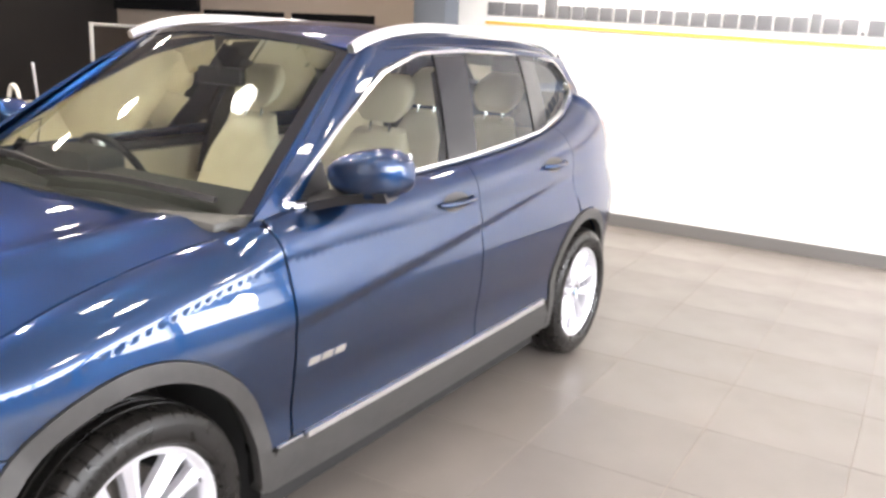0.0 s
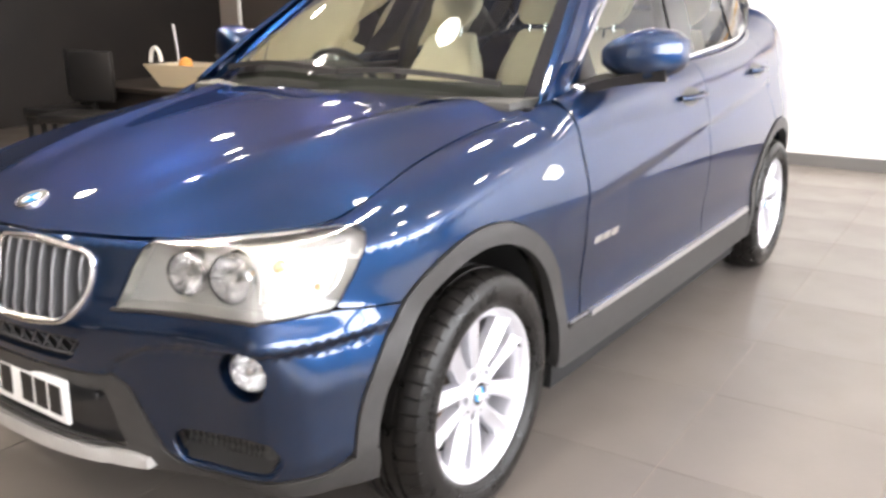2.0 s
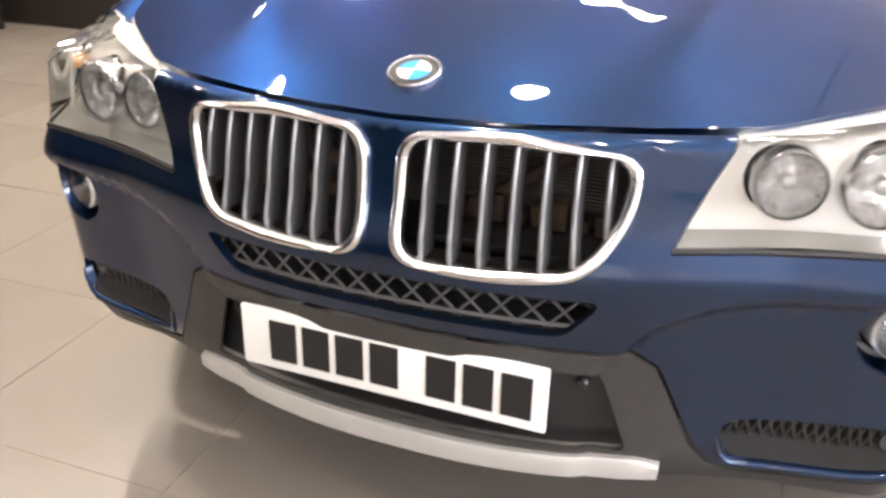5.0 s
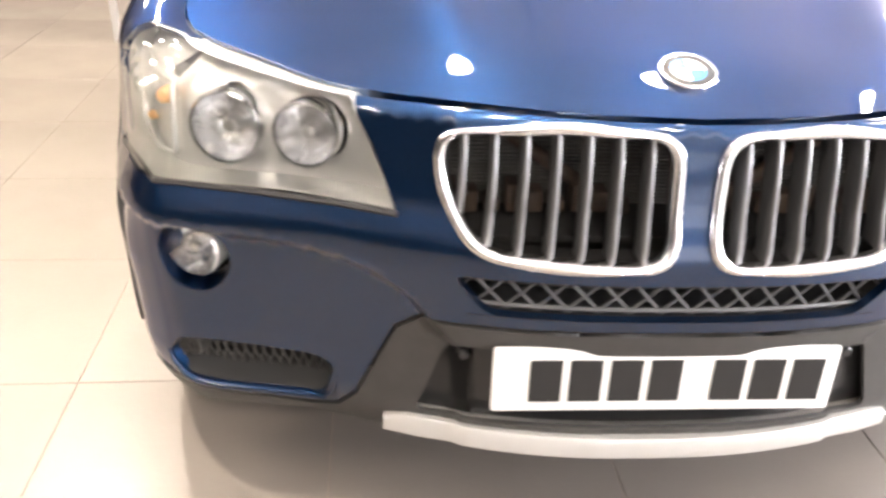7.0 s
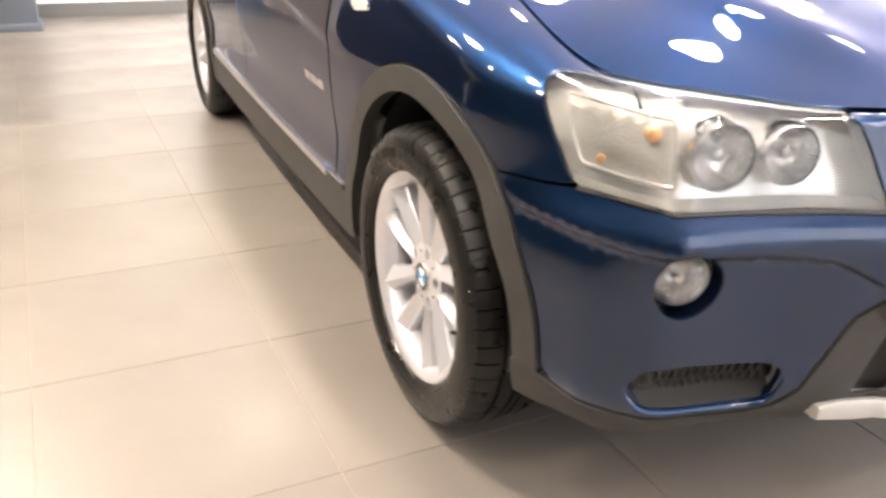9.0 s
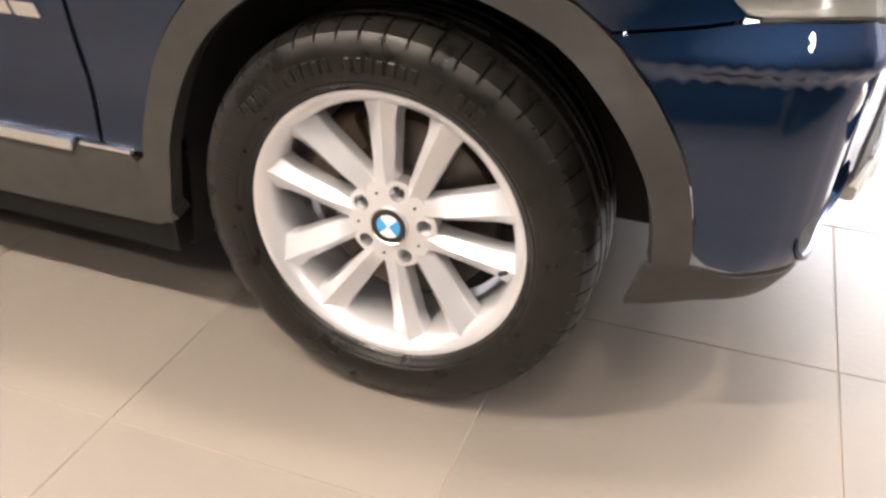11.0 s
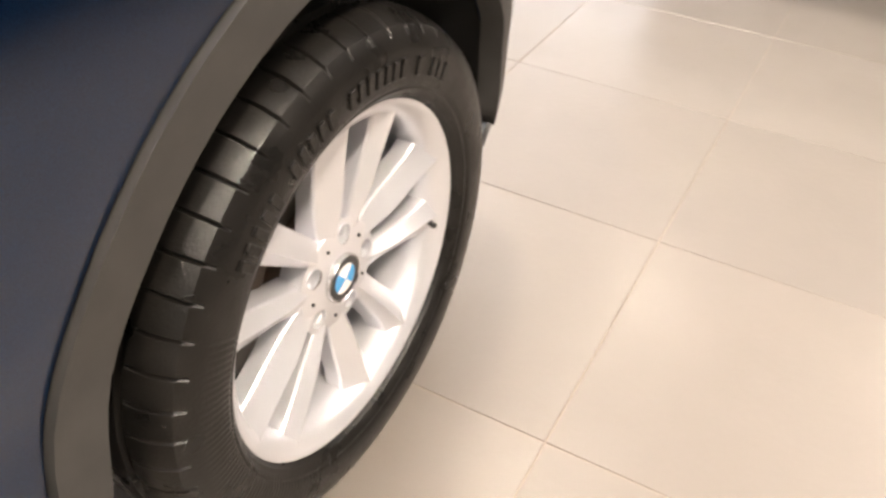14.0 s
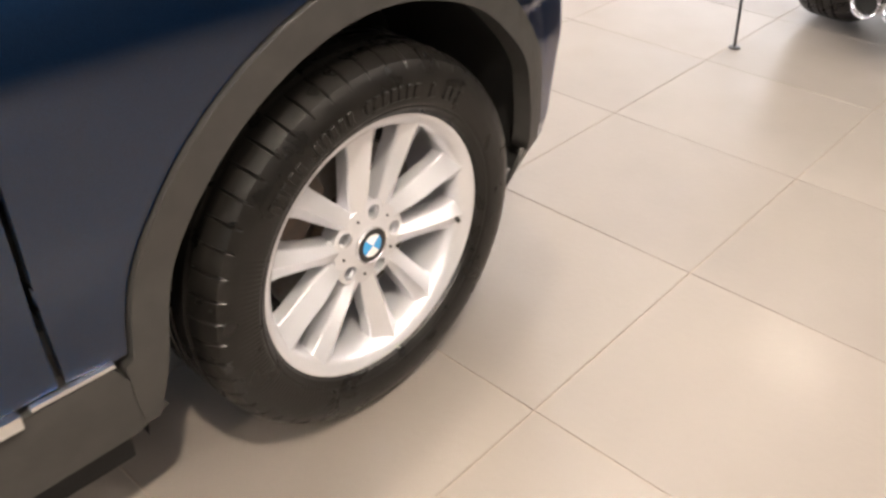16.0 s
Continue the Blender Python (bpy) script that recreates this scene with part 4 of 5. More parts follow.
wf = 1 if normal_of(shield, 0, 0.5).y < 0 else -1
panel("windscreen", shield, dense([(-0.96, 0.0), (0.96, 0.0), (0.96, 1), (-0.96, 1)], 0.08), GLASS, car, (), 0.09, 0.0, 0, wf, "clear windscreen with a green tint")
band = dense([(-1.0, 0.955), (1.0, 0.955), (1.0, 1.01), (-1.0, 1.01)], 0.08)
panel("screen_band", shield, band, PIANO, car, (), 0.09, 0.002, 0, wf)
for s in (1, -1):
    panel("screen_edge", shield, dense([(s * 0.93, 0), (s * 0.99, 0), (s * 0.99, 1), (s * 0.93, 1)], 0.08), PIANO, car, (), 0.09, 0.002, 0, wf)
    # painted pillar beside the screen
    cols = []
    for t in np.linspace(-0.05, 1.0, 14):
        a, g = Vector(shield(s * 0.98, t)), None
        y = a.y + 0.02
        b = Vector((s * (glass_x(a.y + 0.10, a.z) + 0.006), a.y + 0.10, a.z + 0.012))
        m_ = (a + b) / 2 + Vector((s * 0.02, -0.012, 0.016))
        cols.append([a, a.lerp(m_, 0.5) + Vector((s * 0.007, -0.005, 0.004)), m_, m_.lerp(b, 0.5) + Vector((s * 0.007, 0, 0.003)), b])
    vs = [p for c in cols for p in c]
    fs = [(i * 5 + j, i * 5 + j + 1, i * 5 + j + 6, i * 5 + j + 5) for i in range(13) for j in range(4)]
    bm = bmesh.new()
    bv = [bm.verts.new(p) for p in vs]
    for q in fs:
        bm.faces.new([bv[k] for k in q])
    part("screen_pillar", bm, PAINT, car, "", 60)

roof_poly = [(ROOF_X(y), y) for y in np.linspace(1.26, 3.36, 14)]
roof_front = [(x, 1.12 + 0.14 * (x / 0.575) ** 2) for x in np.linspace(-0.56, 0.56, 15)]
poly = roof_front + roof_poly + [(-x, y) for x, y in roof_poly][::-1]
panel("roof", lambda x, y: (x, y, roof_z(x, y)), poly, PAINT, car, (), 0.06, 0.0, 0.02, 1, "blue roof skin")


def backlight(a, b):
    return (a * (0.40 + 0.11 * b), 3.30 + 0.22 * b, roof_z(0.4 * a, 3.36) * (1 - b) + 1.33 * b)


panel("rear_window", backlight, dense([(-1, 0), (1, 0), (1, 1), (-1, 1)], 0.1), GLASS, car, (), 0.12, 0, 0, 1)
for s in (1, -1):
    bm = bmesh.new()
    rows = []
    for t in np.linspace(-0.02, 1.02, 10):
        z = 1.56 - 0.26 * t
        y = 3.31 + 0.10 * t
        a = Vector((s * (glass_x(y, z) + 0.003), y, z))
        b = Vector(backlight(s * 1.0, t))
        m_ = (a + b) / 2 + Vector((s * 0.008, 0.008, 0))
        rows.append([bm.verts.new(p) for p in (a, a.lerp(m_, 0.5) + Vector((s * 0.003, 0.002, 0)), m_, m_.lerp(b, 0.5) + Vector((s * 0.002, 0.003, 0)), b)])
    for p, q in zip(rows, rows[1:]):
        for j in range(4):
            bm.faces.new((p[j], p[j + 1], q[j + 1], q[j]))
    part("tail_pillar", bm, PAINT, car, "", 60)
part("spoiler", box(-0.35, 0.35, 3.29, 3.40, 1.530, 1.562, 0.012), PAINT, car)

# cowl and wipers
panel("cowl", lambda x, y: (x, y, 1.065 - 0.03 * x * x), [(-0.76, 0.50), (-0.60, 0.41), (-0.25, 0.335), (0.25, 0.335), (0.60, 0.41), (0.76, 0.50), (0.72, 0.62), (0.3, 0.45), (-0.3, 0.45), (-0.72, 0.62)], BLACK, car, (), 0.06, 0, 0, 1)
for s, a0, a1, b0 in ((1, 0.85, -0.05, 0.045), (-1, 0.10, -0.85, 0.06)):
    arm = [Vector(shield(a0 + (a1 - a0) * t, b0 + 0.035 * math.sin(t * 3))) + Vector((0, -0.02, 0.018)) for t in np.linspace(0, 1, 10)]
    part("wiper", sweep(arm, [(-0.012, -0.006), (0.012, -0.006), (0.006, 0.012), (-0.006, 0.012)]), BLACK, car)

# wheel-arch liners and underbody
for s in (1, -1):
    for c in (ARCH_F, ARCH_R):
        bm = bmesh.new()
        rows = []
        for y, z in [(c[0] + 0.43, 0.19)] + arc(c, 0.412, 0, 180, 30) + [(c[0] - 0.408, 0.315)]:
            rows.append([bm.verts.new((s * x, y, z)) for x in (0.50, 0.70, 0.852)])
        for a, b in zip(rows, rows[1:]):
            for j in range(2):
                bm.faces.new((a[j], a[j + 1], b[j + 1], b[j]))
        bm.faces.new([r[0] for r in rows])
        part("arch_liner", bm, DARK, car)
part("underbody", box(-0.86, 0.86, 0.46, 2.36, 0.175, 0.36), DARK, car)
part("engine_tray", box(-0.49, 0.49, -0.42, 0.5, 0.22, 0.40), DARK, car)
part("rear_tray", box(-0.49, 0.49, 2.36, 3.7, 0.20, 0.6), DARK, car)

# ---------- wheels ----------
def tyre_mesh():
    prof = [(0.236, 0.092), (0.2405, 0.0985), (0.2425, 0.101), (0.2445, 0.107), (0.248, 0.110), (0.250, 0.1135), (0.254, 0.1175), (0.257, 0.1175), (0.259, 0.1205), (0.264, 0.1235), (0.282, 0.1245), (0.298, 0.1215), (0.302, 0.1195), (0.312, 0.114), (0.322, 0.104), (0.330, 0.091), (0.3335, 0.078), (0.335, 0.066),
            (0.3355, 0.058), (0.329, 0.056), (0.329, 0.047), (0.3360, 0.045), (0.3365, 0.018), (0.330, 0.016), (0.330, 0.007), (0.3365, 0.005)]
    prof = [(r if r < 0.243 else 0.243 + (r - 0.243) * 1.068, h) for r, h in prof]
    prof = [(r, h if r < 0.243 else 0.101 + (h - 0.101) * 0.75 if h > 0.101 else h * 0.96) for r, h in prof]
    prof = prof + [(r, -h) for r, h in prof[::-1]]
    seg, vs, fs, k = 864, [], [], len(prof)
    for i in range(seg):
        a = 2 * math.pi * i / seg
        notch = i % 16 == 0
        for r, h in prof:
            if notch and r > 0.32 and abs(h) > 0.06:
                r -= 0.006
            if h > 0.11 and 0.25 < r < 0.30 and i % 4 > 1 and 400 < i < 612:
                r, h = r, h - 0.0006
            vs.append((r * math.cos(a), r * math.sin(a), h))
    for i in range(seg):
        for j in range(k - 1):
            a, b = i * k + j, ((i + 1) % seg) * k + j
            fs.append((a, b, b + 1, a + 1))
    me = mesh_of("tyre", vs, fs, RUBBER)
    me.set_sharp_from_angle(angle=radians(24))
    return me


def spoke_bm(av, d):
    """One arm of a V: from the hub at angle av to the rim, leaning by d (+1 or -1)."""
    bm, rows = bmesh.new(), []
    n = 12
    for i in range(n + 1):
        t = i / n
        p0, p1 = radians(7), radians(21)
        px, py = (0.052 * (1 - t) * f(p0) + 0.232 * t * f(p1) for f in (math.cos, math.sin))
        r, mid = math.hypot(px, py), radians(av) + d * math.atan2(py, px)
        wd = (0.0170 + 0.0115 * t + 0.008 * max(t - 0.75, 0) / 0.25) / r
        e0 = min(t / 0.35, 1.0)
        h = 0.066 + 0.005 * e0 + 0.003 * math.sin(t * math.pi) + 0.015 * t * t
        q = 0.45 - 0.25 * t
        edges = [(-1.0, h - 0.042), (-0.97, h - 0.005 - 0.014 * e0), (-0.91, h - 0.003 - 0.0125 * e0), (q, h + 0.005 * e0), (0.94, h - 0.003 - 0.007 * e0), (1.0, h - 0.005 - 0.009 * e0), (1.06, h - 0.042)]
        rows.append([bm.verts.new((r * math.cos(mid + d * e * wd), r * math.sin(mid + d * e * wd), z)) for e, z in edges])
    for a, b in zip(rows, rows[1:]):
        for j in range(6):
            bm.faces.new((a[j], a[j + 1], b[j + 1], b[j]))
    bm.faces.new(rows[0])
    bm.faces.new(rows[-1][::-1])
    return bm


def letter_bars(parent, r, a0, words, h):
    """Raised unreadable lettering on a sidewall, as plain bars."""
    a, me = a0, None
    for n in words:
        for k in range(n):
            if me is None:
                ob = part("sidewall_bar", box(-0.011, 0.011, -0.0055, 0.0055, -0.002, 0.0026, 0.0010, seg=1), RUBBER, parent)
                me = ob.data
            else:
                ob = put("sidewall_bar", me, parent)
            ob.matrix_local = Matrix.Rotation(radians(a), 4, "Z") @ Matrix.Translation((r, 0, h))
            a -= 3.4
        a -= 4.0


def build_wheel(m_, spin):
    w = put("wheel", None, car)
    tagged(w, "silver alloy wheel with five pairs of spokes and a black tyre")
    w.matrix_local = m_ @ Matrix.Rotation(radians(spin), 4, "Z")
    put("tyre", tyre_mesh(), w, "black road tyre with worn tread edge")
    letter_bars(w, 0.2835, 152, (5, 5, 7, 1, 3), 0.1188)
    part("rim", lathe([(0.226, 0.084), (0.2365, 0.090), (0.2405, 0.0955), (0.2395, 0.099), (0.2350, 0.099), (0.2310, 0.096), (0.2260, 0.092), (0.2190, 0.086), (0.2140, 0.076), (0.2100, 0.05), (0.2070, -0.10), (0.225, -0.115)], "z", 72), ALLOY, w, "", 40)
    for k in range(5):
        for d in (1, -1):
            part("spoke", spoke_bm(90 + 36 + 72 * k, d), ALLOY, w, "", 14)
    disc = [(0.078 * math.cos(t) * (1 + 0.04 * math.cos(5 * (t - radians(90)))), 0.078 * math.sin(t) * (1 + 0.04 * math.cos(5 * (t - radians(90))))) for t in np.linspace(0, 2 * math.pi, 60, endpoint=False)]
    holes = [[(0.060 * math.cos(radians(90 + 72 * k)) + 0.0135 * math.cos(t), 0.060 * math.sin(radians(90 + 72 * k)) + 0.0135 * math.sin(t)) for t in np.linspace(0, 2 * math.pi, 18, endpoint=False)] for k in range(5)]
    panel("hub_face", lambda a, b: (a, b, 0.0735 - 1.1 * (a * a + b * b)), disc, ALLOY, w, holes, 0.012, 0, 0, 1)
    part("hub_skirt", lathe([(0.0745, 0.0665), (0.075, 0.05), (0.075, 0.03)], "z", 40), ALLOY, w)
    for k in range(5):
        c = Matrix.Translation((0.06 * math.cos(radians(90 + 72 * k)), 0.06 * math.sin(radians(90 + 72 * k)), 0.030))
        part("bolt_well", lathe([(0.0135, 0.0392), (0.0134, 0.0), (0.0, -0.001)], "z", 18, c), ALLOY, w)
        part("wheel_bolt", lathe([(0, 0.012), (0.008, 0.012), (0.009, 0.010), (0.009, 0.0), (0.014, 0.0)], "z", 6, c), SATIN, w)
        part("rivet", lathe([(0, 0.0015), (0.0022, 0.001), (0.0025, -0.002)], "z", 8, Matrix.Translation((0.058 * math.cos(radians(126 + 72 * k)), 0.058 * math.sin(radians(126 + 72 * k)), 0.0712))), BLACK, w)
    cap = put("centre_cap", None, w)
    roundel(cap, Matrix.Translation((0, 0, 0.0735)), 0.034, 55)
    part("valve", sweep([(0.214, 0.012, 0.072), (0.205, 0.012, 0.090), (0.200, 0.012, 0.098)], circle(0.0045, 8)), BLACK, w)
    part("hub_core", lathe([(0, 0.035), (0.075, 0.03), (0.082, 0.0), (0.082, -0.06), (0, -0.06)], "z", 30), RUST, w)
    part("dust_shield", lathe([(0.06, -0.030), (0.196, -0.030), (0.200, -0.040)], "z", 48), DARK, w)
    part("brake_disc", lathe([(0.08, 0.012), (0.163, 0.012), (0.165, 0.008), (0.165, -0.014), (0.163, -0.016), (0.08, -0.016)], "z", 60), DISC, w, "grey cast brake disc")
    c0 = radians(-spin + 143)
    arc_ = [(0.150 * math.cos(c0 + radians(d)), 0.150 * math.sin(c0 + radians(d)), 0.0) for d in np.linspace(-27, 27, 12)]
    part("brake_caliper", sweep(arc_, [(-0.045, -0.05), (-0.045, 0.026), (-0.03, 0.038), (0.02, 0.040), (0.042, 0.026), (0.045, -0.05)], up=(0, 0, 1), scale=lambda t: 1 - 0.25 * abs(2 * t - 1) ** 3), RUST, w, "rusty cast brake caliper")
    return w


HUB_Z = 0.343
to_left = Matrix(((0, 0, 1, 0), (1, 0, 0, 0), (0, 1, 0, 0), (0, 0, 0, 1)))
to_right = Matrix(((0, 0, -1, 0), (-1, 0, 0, 0), (0, 1, 0, 0), (0, 0, 0, 1)))
STEER = Matrix.Rotation(radians(0.9), 4, "Z")  # front wheels turned a little to the left
first = build_wheel(Matrix.Translation((-0.806, 0.0, HUB_Z)) @ STEER @ to_right, -13)


def copy_wheel(m_):
    w = copy_thing(first, m_)
    w.parent = car
    return w


copy_wheel(Matrix.Translation((0.806, 0.0, HUB_Z)) @ STEER @ to_left @ Matrix.Rotation(radians(20), 4, "Z"))
copy_wheel(Matrix.Translation((-0.812, 2.81, HUB_Z)) @ to_right @ Matrix.Rotation(radians(33), 4, "Z"))
copy_wheel(Matrix.Translation((0.812, 2.81, HUB_Z)) @ to_left @ Matrix.Rotation(radians(-14), 4, "Z"))

# ---------- cabin ----------


def pad(rows, n=20, power=0.35):
    """A soft cushion: rows of (centre, half-width, half-depth) along its length, skinned with rounded sections."""
    bm, rings = bmesh.new(), []
    for c, hw, hd, tilt in rows:
        c = Vector(c)
        ring = []
        for i in range(n):
            a = 2 * math.pi * i / n
            ca, sa = math.cos(a), math.sin(a)
            x = hw * math.copysign(abs(ca) ** power, ca)
            d = hd * math.copysign(abs(sa) ** 0.6, sa)
            ring.append(bm.verts.new(c + Vector((x, d * math.cos(tilt), d * math.sin(tilt)))))
        rings.append(ring)
    for a, b in zip(rings, rings[1:]):
        for j in range(n):
            bm.faces.new((a[j], a[(j + 1) % n], b[(j + 1) % n], b[j]))
    bm.faces.new(rings[0][::-1])
    bm.faces.new(rings[-1])
    return bm


def seat(x, y, wide=0.25):
    st = put("seat", None, car)
    tagged(st, "cream leather car seat with a headrest")
    back = []
    for t in np.linspace(0, 1, 9):
        k = math.sin(math.pi * min(max(t, 0.06), 0.94)) ** 0.3
        back.append(((x, y + 0.26 + 0.22 * t, 0.62 + 0.60 * t), wide * (0.96 - 0.12 * t) * k, 0.075 * k, 0.35))
    part("backrest", pad(back), CREAM, st, "", 60)
    part("headrest", pad([((x, y + 0.49 + 0.012 * i, 1.27 + 0.03 * i), 0.135 * math.sin(math.pi * (i + 0.5) / 7) ** 0.3, 0.045 * math.sin(math.pi * (i + 0.5) / 7) ** 0.3, 0.3) for i in range(7)]), CREAM, st, "", 60)
    for d in (-0.05, 0.05):
        part("headrest_post", sweep([(x + d, y + 0.475, 1.19), (x + d, y + 0.49, 1.28)], circle(0.006, 8)), CHROME, st)
    part("cushion", pad([((x, y - 0.24 + 0.52 * t, 0.62 - 0.05 * t), wide * math.sin(math.pi * min(max(t, 0.06), 0.94)) ** 0.2, 0.08, 1.45) for t in np.linspace(0, 1, 7)]), CREAM, st, "", 60)
    part("seat_base", box(x - 0.2, x + 0.2, y - 0.2, y + 0.3, 0.36, 0.55, 0.02), BLACK, st)
    return st


seat(0.37, 1.22)
seat(-0.37, 1.22)
for x in (0.42, -0.42, 0.0):
    seat(x, 2.15, 0.22)
part("dashboard", pad([((0, 0.62 + 0.0 * t, 0.72 + 0.36 * t), 0.74, 0.20 - 0.05 * abs(t - 0.6), 0.05) for t in np.linspace(0, 1, 6)], 28, 0.2), DASHM, car, "grey moulded dashboard", 50)
part("dash_top", box(-0.72, 0.72, 0.42, 0.78, 1.03, 1.075, 0.02), DASHM, car)
part("instrument_hood", pad([((-0.37, 0.66 + 0.17 * t, 1.10), 0.20 - 0.02 * t, 0.05, 1.57) for t in np.linspace(0, 1, 5)]), DASHM, car, "", 50)
sw = put("steering_wheel", None, car)
sm = Matrix.Translation((-0.37, 0.93, 1.02)) @ Matrix.Rotation(radians(-62), 4, "X")
part("steering_rim", sweep([sm @ Vector((0.185 * math.cos(t), 0.185 * math.sin(t), 0)) for t in np.linspace(0, 2 * math.pi, 40, endpoint=False)], circle(0.015, 8), closed=True, up=(0.1, 0.2, 1)), BLACK, sw, "", 60)
part("steering_hub", box(-0.07, 0.07, -0.06, 0.05, -0.03, 0.012, 0.02, m=sm), BLACK, sw)
for a in (0, 180, 270):
    part("steering_spoke", box(0.05, 0.18, -0.02, 0.02, -0.018, 0.004, 0.006, m=sm @ Matrix.Rotation(radians(a), 4, "Z")), SATIN, sw)
part("centre_console", box(-0.12, 0.12, 0.75, 1.75, 0.45, 0.68, 0.03), DASHM, car)
part("rear_view_mirror", box(-0.12, 0.12, 1.13, 1.165, 1.40, 1.47, 0.014), BLACK, car)
part("mirror_stalk", sweep([(0, 1.15, 1.45), (0, 1.12, 1.52), (0, 1.15, 1.60)], circle(0.03, 10)), BLACK, car)
panel("headliner", lambda x, y: (x, y, roof_z(x, y) - 0.03), [(-0.53, 1.25), (0.53, 1.25), (0.40, 3.28), (-0.40, 3.28)], CREAM, car, (), 0.2, 0, 0, -1)
part("cabin_floor", box(-0.78, 0.78, 0.5, 3.3, 0.36, 0.40), DASHM, car)
part("luggage_wall", box(-0.66, 0.66, 2.72, 2.78, 0.40, 1.18, 0.02), DASHM, car)
for s in (1, -1):
    part("door_lining", box(s * 0.79 - 0.03, s * 0.79 + 0.03, 0.62, 2.6, 0.42, 1.04, 0.02), CREAM, car)
    part("door_lining_top", box(s * 0.785 - 0.03, s * 0.785 + 0.03, 0.62, 2.6, 1.04, 1.09, 0.02), BLACK, car)
    part("belt_pillar", sweep([(s * 0.70, 1.70, 0.9), (s * 0.68, 1.78, 1.2), (s * 0.57, 1.86, 1.47)], [(-0.02, -0.05), (0.02, -0.05), (0.02, 0.05), (-0.02, 0.05)], up=(0, 1, 0)), PIANO, car)

# ---------- the showroom ----------
FLOORM = vary(mat("floor_tile_stone", (0.178, 0.157, 0.140), 0.28), (0.146, 0.129, 0.115), 1.6, 6, 0.7, 0.10, 60, 0.42)
def per_tile(m, lo, hi):
    """Each piece a shade of its own."""
    t = m.node_tree
    b = t.nodes["Principled BSDF"]
    src = b.inputs["Base Color"].links[0].from_socket
    info, r, mul = t.nodes.new("ShaderNodeObjectInfo"), t.nodes.new("ShaderNodeMapRange"), t.nodes.new("ShaderNodeMix")
    r.inputs[3].default_value, r.inputs[4].default_value = lo, hi
    mul.data_type, mul.blend_type = "RGBA", "MULTIPLY"
    mul.inputs[0].default_value = 1.0
    t.links.new(info.outputs["Random"], r.inputs[0])
    t.links.new(src, mul.inputs[6])
    t.links.new(r.outputs[0], mul.inputs[7])
    t.links.new(mul.outputs[2], b.inputs["Base Color"])


per_tile(FLOORM, 0.96, 1.05)
GROUT = vary(mat("tile_joint", (0.20, 0.165, 0.13), 0.7), (0.27, 0.225, 0.18), 3, 3, 0.7)
WALLW = vary(mat("white_wall_paint", (0.82, 0.82, 0.81), 0.6), (0.78, 0.78, 0.77), 1.5, 4, 0.5, 0.1, 120)
WALLD = vary(mat("dark_brown_wall", (0.013, 0.010, 0.009), 0.5), (0.022, 0.017, 0.014), 1.2, 4, 0.6, 0.1, 90)
BEIGE = vary(mat("beige_wall_paint", (0.62, 0.53, 0.44), 0.6), (0.58, 0.49, 0.40), 1.5, 4, 0.5, 0.1, 90)
SKIRT = mat("grey_skirting", (0.13, 0.125, 0.12), 0.45)
CEILM = vary(mat("ceiling_paint", (0.78, 0.74, 0.80), 0.8), (0.72, 0.685, 0.74), 2, 4, 0.5, 0.1, 80)
FRAMEM = mat("pale_metal_frame", (0.62, 0.63, 0.65), 0.35, 0.6)
COLM = vary(mat("blue_grey_column", (0.10, 0.115, 0.14), 0.5), (0.12, 0.135, 0.16), 3, 3, 0.5)
LAMPG = glow("lit_downlight", (1.0, 0.92, 0.82), 45)

X0, X1, Y0, Y1, YF = -8.2, 7.0, -8.2, 6.12, 7.0
TILE, TILE_Y = 0.590, 0.600
GRID = Matrix.Rotation(radians(1.46), 4, "Z") @ Matrix.Translation((-1.135, -0.145, 0))  # a joint crossing and the joints' direction


def structure(name, bm, m, label, smooth=0):
    ob = part(name, bm, m, None, "", smooth)
    return tagged(ob, label, "", "", "structure")


floor = structure("floor", box(X0 - 2, X1 + 0.2, Y0 - 0.2, YF + 0.3, -0.12, -0.002), GROUT, "floor of large grey-beige stone tiles with thin joints")
structure("wall_back", box(-2.28, X1, Y1, Y1 + 0.2, 0, CEIL), WALLW, "bright white painted showroom wall with lettering")
structure("wall_back_far", box(X0, -2.0, YF, YF + 0.2, 0, CEIL), BEIGE, "beige painted wall behind the showroom")
structure("wall_side", box(X0 - 0.2, X0, Y0, YF + 0.2, 0, CEIL), WALLD, "dark brown painted side wall")
structure("wall_front", box(X0, 0.65, Y0 - 0.2, Y0, 0, CEIL), BEIGE, "beige painted wall")
structure("wall_front_right", box(3.75, X1, Y0 - 0.2, Y0, 0, CEIL), BEIGE, "beige painted wall")
bm = bmesh.new()
for x in (0.69, 2.2, 3.71):
    add_box(bm, x - 0.04, x + 0.04, Y0 - 0.10, Y0, 0, CEIL, 0.005)
add_box(bm, 0.65, 3.75, Y0 - 0.10, Y0, 0, 0.15)
add_box(bm, 0.65, 3.75, Y0 - 0.095, Y0 - 0.005, 2.95, CEIL)
structure("window_2", bm, FRAMEM, "tall glazed shop front with grey metal posts")
structure("backdrop_2", box(-7, X1 + 1.2, Y0 - 1.3, Y0 - 1.25, -0.1, CEIL + 1.0), glow("daylight_haze_front", (0.96, 0.97, 1.0), 0.8), "pale hazy daylight outside the glass front")
bm = box(-2.28, X1, Y1 - 0.018, Y1 - 0.003, 0, 0.115, 0.003)
structure("baseboard", bm, SKIRT, "dark grey skirting board")
